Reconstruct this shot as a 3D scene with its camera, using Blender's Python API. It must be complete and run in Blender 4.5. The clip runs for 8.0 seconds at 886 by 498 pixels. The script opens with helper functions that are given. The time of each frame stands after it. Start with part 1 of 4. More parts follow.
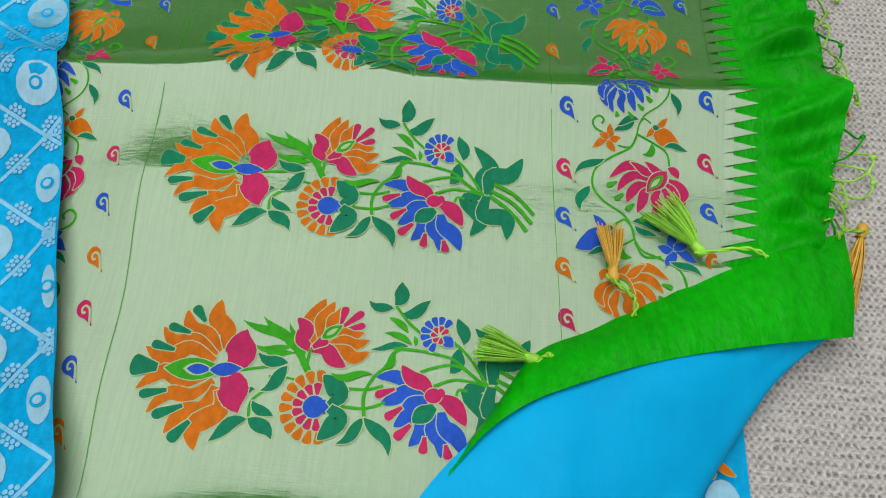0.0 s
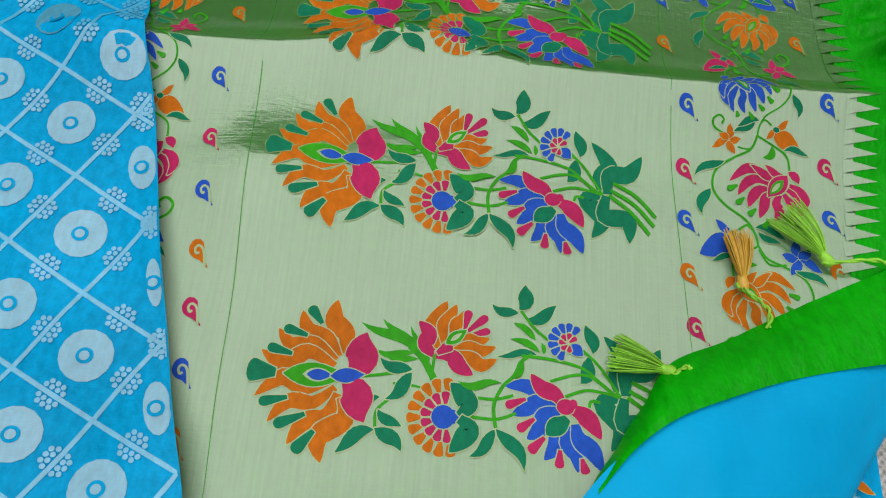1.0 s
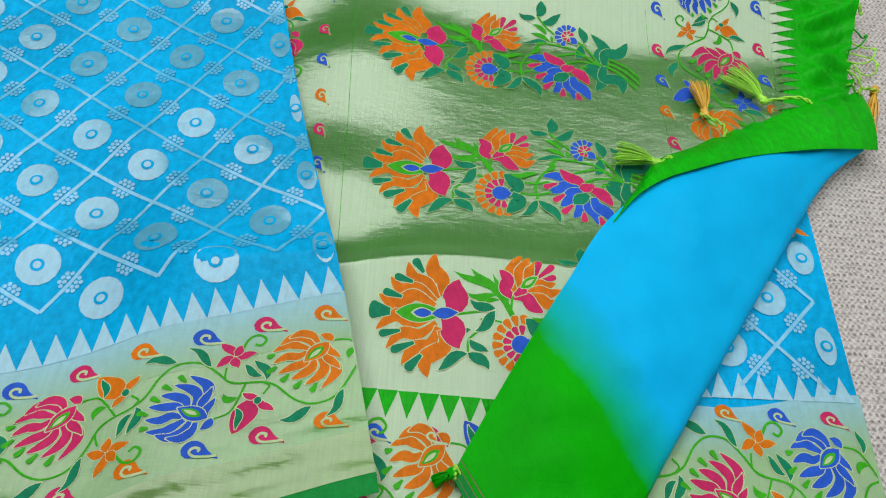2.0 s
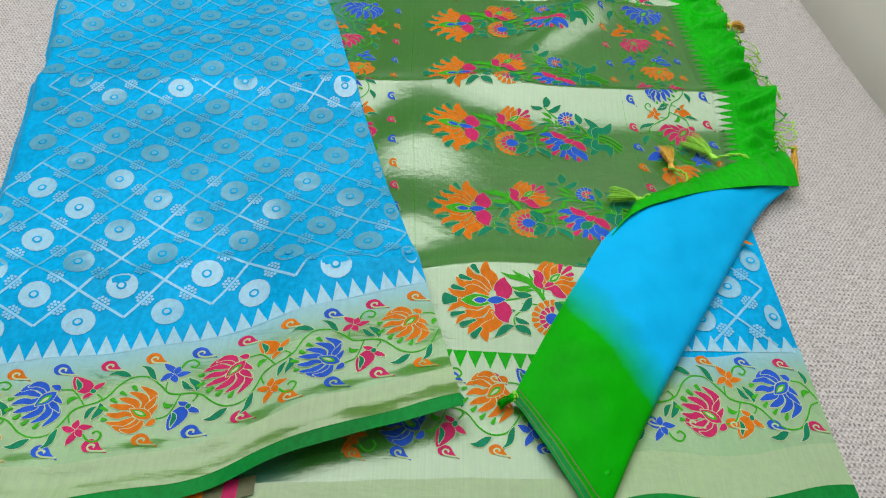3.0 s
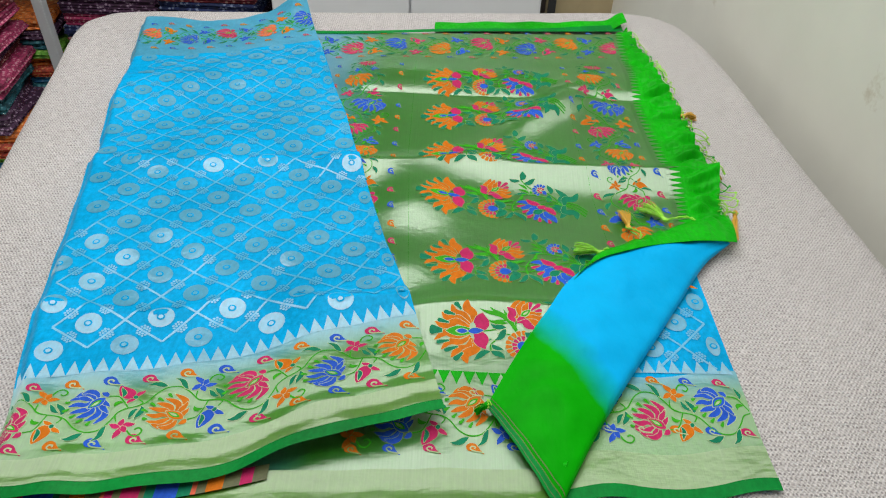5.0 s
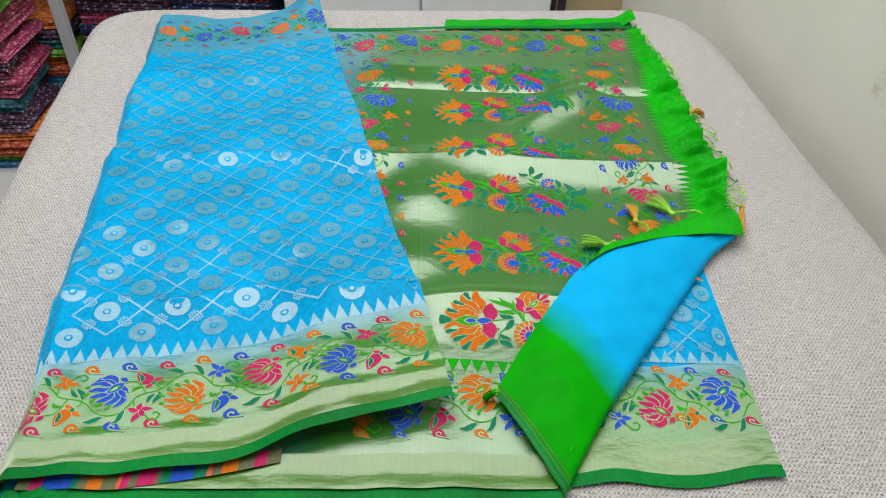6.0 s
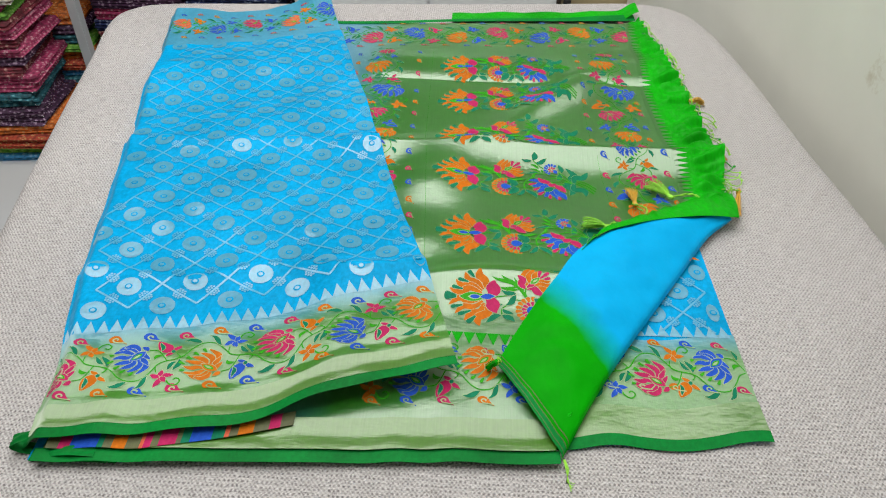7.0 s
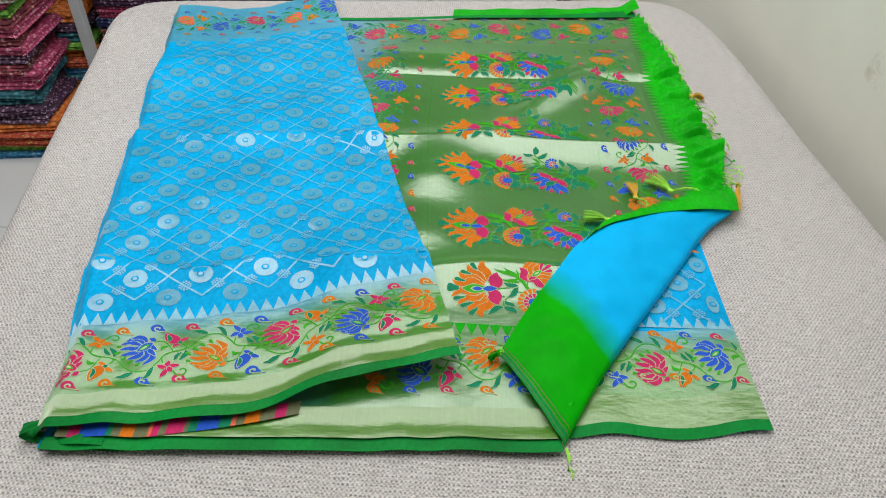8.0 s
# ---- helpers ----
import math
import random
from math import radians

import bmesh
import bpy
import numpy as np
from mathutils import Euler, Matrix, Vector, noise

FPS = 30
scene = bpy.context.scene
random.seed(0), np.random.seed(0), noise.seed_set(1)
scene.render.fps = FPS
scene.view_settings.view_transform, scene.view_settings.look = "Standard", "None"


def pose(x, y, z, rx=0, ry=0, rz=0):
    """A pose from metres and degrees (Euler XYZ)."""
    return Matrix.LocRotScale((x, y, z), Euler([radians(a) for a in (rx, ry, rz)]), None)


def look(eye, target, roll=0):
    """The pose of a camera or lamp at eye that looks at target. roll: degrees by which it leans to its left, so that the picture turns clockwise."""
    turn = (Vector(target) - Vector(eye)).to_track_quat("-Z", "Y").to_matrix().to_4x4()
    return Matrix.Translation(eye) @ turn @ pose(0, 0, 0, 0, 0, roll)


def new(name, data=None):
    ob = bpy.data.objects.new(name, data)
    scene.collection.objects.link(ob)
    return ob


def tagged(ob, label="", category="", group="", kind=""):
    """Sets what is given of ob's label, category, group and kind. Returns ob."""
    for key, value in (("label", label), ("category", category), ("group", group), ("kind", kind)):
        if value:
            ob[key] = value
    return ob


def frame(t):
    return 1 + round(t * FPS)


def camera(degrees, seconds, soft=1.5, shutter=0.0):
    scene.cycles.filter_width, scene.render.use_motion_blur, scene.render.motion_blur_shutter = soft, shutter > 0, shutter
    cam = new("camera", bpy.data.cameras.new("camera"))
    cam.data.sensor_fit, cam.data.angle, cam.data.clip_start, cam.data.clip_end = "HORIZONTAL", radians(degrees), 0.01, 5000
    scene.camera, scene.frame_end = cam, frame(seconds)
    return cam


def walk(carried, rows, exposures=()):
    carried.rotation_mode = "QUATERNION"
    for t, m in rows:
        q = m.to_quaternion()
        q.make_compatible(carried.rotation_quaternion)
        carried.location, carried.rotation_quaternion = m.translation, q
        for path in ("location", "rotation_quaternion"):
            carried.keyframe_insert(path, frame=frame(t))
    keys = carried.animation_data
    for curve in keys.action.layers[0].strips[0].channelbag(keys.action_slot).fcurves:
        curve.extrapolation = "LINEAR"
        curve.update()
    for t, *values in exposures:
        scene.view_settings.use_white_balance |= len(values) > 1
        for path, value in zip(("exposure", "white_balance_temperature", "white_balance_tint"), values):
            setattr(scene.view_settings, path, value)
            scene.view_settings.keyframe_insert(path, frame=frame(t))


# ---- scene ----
cam = camera(64.3, 8.0, soft=1.1)
PATH = [
    (0, (0.1961, -0.0958, 0.4241), (0.1626, 0.3248, -0.4826), 0.00),
    (0.5, (0.1528, -0.0752, 0.4093), (0.1433, 0.3077, -0.5145), 5.10),
    (1, (0.0923, -0.0752, 0.4093), (0.1218, 0.3058, -0.5148), 9.90),
    (1.5, (0.0787, -0.1493, 0.4218), (0.1052, 0.2607, -0.4899), 6.50),
    (2, (0.0547, -0.3374, 0.4640), (0.0842, 0.1746, -0.3945), 7.00),
    (2.2, (0.0445, -0.3944, 0.4891), (0.0710, 0.1409, -0.3552), 6.90),
    (3.3, (-0.0091, -0.5905, 0.5768), (0.0164, 0.1123, -0.1340), 3.40),
    (3.5, (-0.0125, -0.6213, 0.5825), (0.0130, 0.1002, -0.1094), 3.40),
    (4, (0.0034, -0.6623, 0.6042), (0.0239, 0.0905, -0.0537), 3.30),
    (5.5, (0.0274, -0.6965, 0.6099), (0.0284, 0.0714, -0.0306), 2.50),
    (6, (0.0274, -0.7079, 0.6122), (0.0204, 0.0587, -0.0299), 2.20),
    (6.5, (0.0296, -0.7285, 0.6167), (0.0136, 0.0374, -0.0261), 1.80),
    (7, (0.0319, -0.7524, 0.6179), (0.0139, 0.0125, -0.0260), 1.80),
    (7.5, (0.0296, -0.7649, 0.6156), (0.0141, -0.0009, -0.0294), 1.90),
    (8, (0.0296, -0.7649, 0.6179), (0.0111, -0.0010, -0.0271), 1.70),
]
walk(cam, [(t, look(eye, target, roll)) for t, eye, target, roll in PATH],
     [(0.0, -0.31), (0.5, -0.29), (1.0, -0.42), (1.5, -0.37), (2.0, -0.14), (2.2, -0.12), (3.3, -0.06), (5.5, 0.02), (8.0, 0.04)])

# ---- light: a shop lit by ceiling panels overhead, the far end of the room darker ----
world = bpy.data.worlds.new("room_air")
scene.world = world
world.use_nodes = True
world.node_tree.nodes["Background"].inputs[0].default_value = (0.80, 0.90, 1.0, 1)
world.node_tree.nodes["Background"].inputs[1].default_value = 0.3


def ceiling_lamp(name, x, y, z, sx, sy, watts, colour=(1.0, 0.98, 0.95)):
    data = bpy.data.lights.new(name, "AREA")
    data.shape, data.size, data.size_y, data.energy, data.color = "RECTANGLE", sx, sy, watts, colour
    ob = new(name, data)
    ob.matrix_world = pose(x, y, z)
    return ob


ceiling_lamp("ceiling_lamp", -0.32, 0.40, 1.9, 1.76, 2.2, 52)

# ---- materials ----


def material(name):
    m = bpy.data.materials.new(name)
    m.use_nodes = True
    nt = m.node_tree
    return m, nt, nt.nodes["Principled BSDF"]


def node(nt, kind, **props):
    n = nt.nodes.new(kind)
    for key, value in props.items():
        if key == "operation":
            n.operation = value
        elif key == "blend_type":
            n.blend_type = value
        elif key == "data_type":
            n.data_type = value
    return n


def noise_tex(nt, scale, detail=4.0, rough=0.55, stretch=None):
    co = nt.nodes.new("ShaderNodeTexCoord")
    t = nt.nodes.new("ShaderNodeTexNoise")
    t.inputs["Scale"].default_value, t.inputs["Detail"].default_value, t.inputs["Roughness"].default_value = scale, detail, rough
    if stretch:
        mp = nt.nodes.new("ShaderNodeMapping")
        mp.inputs["Scale"].default_value = stretch
        nt.links.new(co.outputs["Object"], mp.inputs["Vector"])
        nt.links.new(mp.outputs["Vector"], t.inputs["Vector"])
    else:
        nt.links.new(co.outputs["Object"], t.inputs["Vector"])
    return t


def ramp(nt, source, stops):
    r = nt.nodes.new("ShaderNodeValToRGB")
    el = r.color_ramp.elements
    while len(el) < len(stops):
        el.new(0.5)
    for e, (p, c) in zip(el, stops):
        e.position, e.color = p, (*c, 1)
    nt.links.new(source, r.inputs["Fac"])
    return r


def mixed(nt, blend, fac, a, b):
    m = nt.nodes.new("ShaderNodeMix")
    m.data_type, m.blend_type = "RGBA", blend
    if isinstance(fac, float):
        m.inputs[0].default_value = fac
    else:
        nt.links.new(fac, m.inputs[0])
    for slot, v in ((6, a), (7, b)):
        if isinstance(v, tuple):
            m.inputs[slot].default_value = (*v, 1)
        else:
            nt.links.new(v, m.inputs[slot])
    return m.outputs[2]


def weave_bump(nt, scale_x, scale_y, strength, distance):
    """Threads that cross at right angles, with uneven thickness."""
    a = noise_tex(nt, 1.0, 2.0, 0.5, (scale_x, scale_y * 0.04, 1))
    b = noise_tex(nt, 1.0, 2.0, 0.5, (scale_x * 0.04, scale_y, 1))
    add = nt.nodes.new("ShaderNodeMath")
    add.operation = "ADD"
    nt.links.new(a.outputs["Fac"], add.inputs[0])
    nt.links.new(b.outputs["Fac"], add.inputs[1])
    bump = nt.nodes.new("ShaderNodeBump")
    bump.inputs["Strength"].default_value, bump.inputs["Distance"].default_value = strength, distance
    nt.links.new(add.outputs[0], bump.inputs["Height"])
    return bump, add


def cloth(name, colour, rough=0.5, sheen=0.0, vary=0.12, spec=0.4, zari=None, share=0.5, zari_rough=0.36, ramp_x=None, crinkle=(1.0, 1.6, 0.16), thread=0.0, ramp_v=None):
    """Woven silk. zari: the colour of metal threads woven through it, share: how much of the face they cover."""
    m, nt, p = material(name)
    n = noise_tex(nt, 9.0, 3.0)
    dark = tuple(c * (1 - vary) for c in colour)
    lite = tuple(min(1, c * (1 + vary)) for c in colour)
    base = ramp(nt, n.outputs["Fac"], [(0.3, dark), (0.7, lite)]).outputs["Color"]
    grain = noise_tex(nt, 1.0, 3.0, 0.65, (190, 120, 1))
    base = mixed(nt, "MULTIPLY", 1.0, base, ramp(nt, grain.outputs["Fac"], [(0.32, (0.85, 0.85, 0.85)), (0.68, (1.13, 1.13, 1.13))]).outputs["Color"])
    bump, threads = weave_bump(nt, 900, 900, 0.25, 0.0004)
    fold = noise_tex(nt, 1.0, 4.0, 0.6, (22 * crinkle[0], 22 * crinkle[1], 1))
    soft = nt.nodes.new("ShaderNodeBump")
    soft.inputs["Strength"].default_value, soft.inputs["Distance"].default_value = crinkle[2], 0.006
    nt.links.new(fold.outputs["Fac"], soft.inputs["Height"])
    nt.links.new(soft.outputs[0], bump.inputs["Normal"])
    if thread:
        fine = noise_tex(nt, 1.0, 2.0, 0.5, (5200, 160, 1))
        rib = nt.nodes.new("ShaderNodeBump")
        rib.inputs["Strength"].default_value, rib.inputs["Distance"].default_value = thread, 0.00022
        nt.links.new(fine.outputs["Fac"], rib.inputs["Height"])
        nt.links.new(soft.outputs[0], rib.inputs["Normal"])
        nt.links.new(rib.outputs[0], bump.inputs["Normal"])
    if ramp_x:
        x0, x1, other = ramp_x
        co = nt.nodes.new("ShaderNodeTexCoord")
        sep = nt.nodes.new("ShaderNodeSeparateXYZ")
        nt.links.new(co.outputs["Object"], sep.inputs[0])
        rng = nt.nodes.new("ShaderNodeMapRange")
        rng.inputs["From Min"].default_value, rng.inputs["From Max"].default_value = x0, x1
        nt.links.new(sep.outputs["X"], rng.inputs["Value"])
        base = mixed(nt, "MIX", rng.outputs[0], other, base)
    if ramp_v:
        uv = nt.nodes.new("ShaderNodeTexCoord")
        sep = nt.nodes.new("ShaderNodeSeparateXYZ")
        nt.links.new(uv.outputs["UV"], sep.inputs[0])
        base = mixed(nt, "MIX", sep.outputs["Y"], ramp_v, base)
    nt.links.new(base, p.inputs["Base Color"])
    p.inputs["Roughness"].default_value = rough
    p.inputs["Specular IOR Level"].default_value = spec
    p.inputs["Sheen Weight"].default_value = sheen
    nt.links.new(bump.outputs[0], p.inputs["Normal"])
    if zari:
        g = nt.nodes.new("ShaderNodeBsdfAnisotropic")
        g.inputs["Roughness"].default_value = zari_rough * 1.6
        g.inputs["Anisotropy"].default_value = 0.82
        along = nt.nodes.new("ShaderNodeCombineXYZ")
        along.inputs[1].default_value = 1.0
        nt.links.new(along.outputs[0], g.inputs["Tangent"])
        streak = noise_tex(nt, 1.0, 3.0, 0.6, (500, 14, 1))
        tone = ramp(nt, streak.outputs["Fac"], [(0.25, tuple(c * 0.85 for c in zari)), (0.75, zari)])
        nt.links.new(tone.outputs["Color"], g.inputs["Color"])
        nt.links.new(bump.outputs[0], g.inputs["Normal"])
        mix = nt.nodes.new("ShaderNodeMixShader")
        mix.inputs[0].default_value = share
        nt.links.new(p.outputs[0], mix.inputs[1])
        nt.links.new(g.outputs[0], mix.inputs[2])
        nt.links.new(mix.outputs[0], nt.nodes["Material Output"].inputs["Surface"])
    return m


ZARI = cloth("green_zari_silk", (0.018, 0.215, 0.001), zari=(0.82, 0.89, 0.81), share=0.41, zari_rough=0.225, thread=0.25, ramp_x=(-0.20, -0.09, (0.08, 0.36, 0.55)))
ZARI_BAND = cloth("plain_zari_band", (0.085, 0.26, 0.015), zari=(0.86, 0.90, 0.82), share=0.33, zari_rough=0.30, thread=0.25, crinkle=(0.5, 0.9, 0.5))
BORDER = cloth("border_zari_silk", (0.045, 0.24, 0.003), zari=(0.80, 0.86, 0.82), share=0.245, zari_rough=0.21, thread=0.25, crinkle=(0.5, 0.8, 0.4))
SILVER_BLUE = cloth("silver_blue_zari", (0.05, 0.34, 0.53), zari=(0.80, 0.90, 0.95), share=0.20, zari_rough=0.26)
BORDER_EDGE = cloth("pale_blue_green_zari", (0.05, 0.35, 0.50), zari=(0.80, 0.90, 0.90), share=0.27, zari_rough=0.28, thread=0.25, crinkle=(0.5, 0.8, 0.4), ramp_v=(0.055, 0.25, 0.003))
BLUE = cloth("sky_blue_silk", (0.001, 0.345, 0.69), rough=0.42, vary=0.16, spec=0.05, crinkle=(1.2, 1.7, 0.4))
GREEN = cloth("bright_green_silk", (0.001, 0.37, 0.001), rough=0.45, vary=0.25, spec=0.12, crinkle=(2.6, 1.2, 0.9))
SELVAGE = cloth("dark_green_selvage", (0.001, 0.19, 0.03), rough=0.55, vary=0.3, spec=0.1)

# ---- the saree's folds, as heights over the table ----


def smooth(a, b, v):
    t = np.clip((v - a) / (b - a), 0, 1)
    return t * t * (3 - 2 * t)


def ridge(d, near, far):
    """A soft crease: climbs evenly over 'near' metres towards the crest at d = 0, falls over 'far' metres behind it."""
    up = np.clip((d + near) / near, 0, 1)
    up = up * up * (1.6 - 0.6 * up)
    soft = 0.004
    down = np.exp(-(np.sqrt(np.maximum(d, 0) ** 2 + soft ** 2) - soft) / far)
    return np.where(d < 0, up, down)


def bump_at(x, y, cx, cy, rx, ry, turn=0.0):
    c, s = math.cos(turn), math.sin(turn)
    u, v = (x - cx) * c + (y - cy) * s, -(x - cx) * s + (y - cy) * c
    return np.exp(-(u / rx) ** 2 - (v / ry) ** 2)


def ripple(x, y, seed=0.0):
    return (np.sin(9 * x + 5 * y + seed) + 0.7 * np.sin(17 * x - 11 * y + 2 * seed) + 0.5 * np.sin(5 * x + 27 * y + 3 * seed)) / 2.2


def crease_near(x):
    return -0.092 + 0.10 * x + 0.006 * np.sin(25 * x)


def crease_mid(x):
    return 0.215 + 0.03 * x + 0.022 * np.exp(-((x - 0.07) / 0.05) ** 2)


def crease_far(x):
    return 0.462 + 0.02 * x


def z_pallu(x, y):
    z = 0.009 + 0.0020 * ripple(x, y, 1.0) + 0.0013 * np.sin(46 * x + 3 * np.sin(20 * x) + 8 * y) * smooth(-0.25, -0.33, y)
    hold = smooth(-0.20, -0.10, x)  # the creases die out under the blue layers
    z = z + 0.0185 * hold * ridge(y - crease_mid(x), 0.075, 0.016)
    z = z + 0.0115 * hold * ridge(y - crease_near(x), 0.075, 0.016)
    d = np.maximum(y - crease_far(x), 0)
    z = z + 0.0150 * hold * (1 - np.exp(-d / 0.028)) * (1 - smooth(0.525, 0.64, y))
    z = z + 0.016 * bump_at(x, y, 0.245, 0.455, 0.04, 0.07, -0.6) + 0.016 * bump_at(x, y, 0.185, 0.385, 0.105, 0.030, 0.91) + 0.018 * bump_at(x, y, -0.008, 0.125, 0.055, 0.065) + 0.008 * bump_at(x, y, -0.015, -0.01, 0.045, 0.045)
    return z


def z_body(x, y):
    z = z_pallu(x, y) + 0.0115
    z = z + 0.0046 * ridge(y - crease_mid(x + 0.05) + 0.01 - 0.006 * np.sin(22 * x), 0.045, 0.007) + 0.0042 * ridge(y - crease_near(x) - 0.01 - 0.005 * np.sin(30 * x + 1), 0.045, 0.007)
    z = z + 0.003 * ridge(y - 0.47 - 0.03 * x, 0.05, 0.008)
    z = z + 0.0011 * np.sin(62 * (x + 0.4 * y) + 2 * np.sin(25 * y)) + 0.0008 * np.sin(48 * y - 70 * x + 1.5)
    z = z + (0.0050 * np.sin(19 * (y - 0.65 * x)) + 0.002 * np.sin(31 * (y - 0.45 * x) + 1)) * smooth(-0.05, 0.25, y)
    z = z + 0.013 * smooth(-0.16, -0.09, x) * smooth(0.02, -0.2, y)
    z = z + 0.030 * bump_at(x, y, -0.29, 0.80, 0.05, 0.08)
    return z


def spline(points, t):
    """Position on a soft curve through points, t from 0 to 1."""
    n = len(points) - 1
    s = min(max(t, 0.0), 1.0) * n
    i = min(int(s), n - 1)
    f = s - i
    p = [Vector(points[min(max(k, 0), n)]) for k in (i - 1, i, i + 1, i + 2)]
    return 0.5 * (2 * p[1] + (p[2] - p[0]) * f + (2 * p[0] - 5 * p[1] + 4 * p[2] - p[3]) * f * f + (3 * p[1] - p[0] - 3 * p[2] + p[3]) * f ** 3)


def link(name, verts, faces, mat, parent=None, label="", slots=None, smooth_faces=True):
    me = bpy.data.meshes.new(name)
    me.from_pydata(verts, [], faces)
    for m in (mat if isinstance(mat, (list, tuple)) else [mat]):
        me.materials.append(m)
    if slots is not None:
        me.polygons.foreach_set("material_index", slots)
    if smooth_faces:
        me.polygons.foreach_set("use_smooth", [True] * len(faces))
    me.update()
    ob = new(name, me)
    ob.parent = parent
    if label:
        tagged(ob, label)
    return ob


def part(name, bm, mat, parent, label=""):
    me = bpy.data.meshes.new(name)
    bm.to_mesh(me)
    bm.free()
    for m in (mat if isinstance(mat, (list, tuple)) else [mat]):
        me.materials.append(m)
    ob = new(name, me)
    ob.parent = parent
    if label:
        tagged(ob, label)
    return ob


def sheet(name, fn, nu, nv, mat, parent, label="", thick=0.0004):
    """A piece of cloth from fn(u, v) -> x, y, z with u and v from 0 to 1, with a turned-down rim that gives it thickness."""
    verts, faces = [], []
    for j in range(nv + 1):
        for i in range(nu + 1):
            verts.append(tuple(fn(i / nu, j / nv)))
    w = nu + 1
    for j in range(nv):
        for i in range(nu):
            a = j * w + i
            faces.append((a, a + 1, a + w + 1, a + w))
    rim = [i for i in range(w)] + [j * w + nu for j in range(1, nv + 1)] + [nv * w + i for i in range(nu - 1, -1, -1)] + [j * w for j in range(nv - 1, 0, -1)]
    first, n = len(verts), len(rim)
    verts += [verts[k] for k in rim]
    verts += [(verts[k][0], verts[k][1], verts[k][2] - thick) for k in rim]
    for k in range(n):
        k2 = (k + 1) % n
        faces.append((first + k, first + n + k, first + n + k2, first + k2))
    ob = link(name, verts, faces, mat, parent, label)
    along = [((k % w) / nu, (k // w) / nv) for k in range(first)]
    along += [along[k] for k in rim] * 2
    layer = ob.data.uv_layers.new(name="cloth")
    layer.data.foreach_set("uv", [c for f in faces for k in f for c in along[k]])
    return ob


def empty(name, label, category, x=0, y=0, z=0):
    e = new(name)
    e.location = (x, y, z)
    return tagged(e, label, category)


# ---- table ----


def cover_material():
    m, nt, p = material("woven_jute_cover")
    co = nt.nodes.new("ShaderNodeTexCoord")
    warp = noise_tex(nt, 95.0, 3.0)
    off = nt.nodes.new("ShaderNodeVectorMath")
    off.operation = "SCALE"
    off.inputs["Scale"].default_value = 0.0062
    nt.links.new(warp.outputs["Color"], off.inputs[0])
    sm = nt.nodes.new("ShaderNodeVectorMath")
    sm.operation = "ADD"
    nt.links.new(co.outputs["Object"], sm.inputs[0])
    nt.links.new(off.outputs[0], sm.inputs[1])
    sep = nt.nodes.new("ShaderNodeSeparateXYZ")
    nt.links.new(sm.outputs[0], sep.inputs[0])
    waves = []
    for axis, pitch in (("X", 0.0047), ("Y", 0.0056)):
        k = node(nt, "ShaderNodeMath", operation="MULTIPLY")
        k.inputs[1].default_value = 2 * math.pi / pitch
        nt.links.new(sep.outputs[axis], k.inputs[0])
        w = node(nt, "ShaderNodeMath", operation="SINE")
        nt.links.new(k.outputs[0], w.inputs[0])
        waves.append(w)
    knot = node(nt, "ShaderNodeMath", operation="MULTIPLY")
    nt.links.new(waves[0].outputs[0], knot.inputs[0])
    nt.links.new(waves[1].outputs[0], knot.inputs[1])
    yarn = noise_tex(nt, 1.0, 3.0, 0.6, (60, 420, 1))
    weave = node(nt, "ShaderNodeMath", operation="MULTIPLY_ADD")
    nt.links.new(knot.outputs[0], weave.inputs[0])
    weave.inputs[1].default_value = 0.26
    rib = node(nt, "ShaderNodeMath", operation="MULTIPLY_ADD")
    nt.links.new(waves[0].outputs[0], rib.inputs[0])
    rib.inputs[1].default_value = 0.09
    nt.links.new(yarn.outputs["Fac"], rib.inputs[2])
    nt.links.new(rib.outputs[0], weave.inputs[2])
    tone = ramp(nt, weave.outputs[0], [(0.12, (0.30, 0.28, 0.28)), (0.45, (0.58, 0.555, 0.555)), (0.80, (0.76, 0.73, 0.73))])
    fib = noise_tex(nt, 260.0, 4.0, 0.7)
    col = mixed(nt, "OVERLAY", 0.5, tone.outputs["Color"], ramp(nt, fib.outputs["Fac"], [(0.3, (0.3, 0.3, 0.3)), (0.7, (0.72, 0.71, 0.7))]).outputs["Color"])
    big = noise_tex(nt, 3.0, 3.0)
    col = mixed(nt, "MULTIPLY", 1.0, col, ramp(nt, big.outputs["Fac"], [(0.3, (0.9, 0.9, 0.9)), (0.7, (1, 1, 1))]).outputs["Color"])
    nt.links.new(col, p.inputs["Base Color"])
    p.inputs["Roughness"].default_value = 0.95
    p.inputs["Specular IOR Level"].default_value = 0.1
    h = nt.nodes.new("ShaderNodeMath")
    h.operation = "MULTIPLY_ADD"
    nt.links.new(weave.outputs[0], h.inputs[0])
    h.inputs[1].default_value = 1.6
    nt.links.new(fib.outputs["Fac"], h.inputs[2])
    bump = nt.nodes.new("ShaderNodeBump")
    bump.inputs["Strength"].default_value, bump.inputs["Distance"].default_value = 1.0, 0.0017
    nt.links.new(h.outputs[0], bump.inputs["Height"])
    nt.links.new(bump.outputs[0], p.inputs["Normal"])
    return m


COVER = cover_material()
FLOOR_Z = -0.78


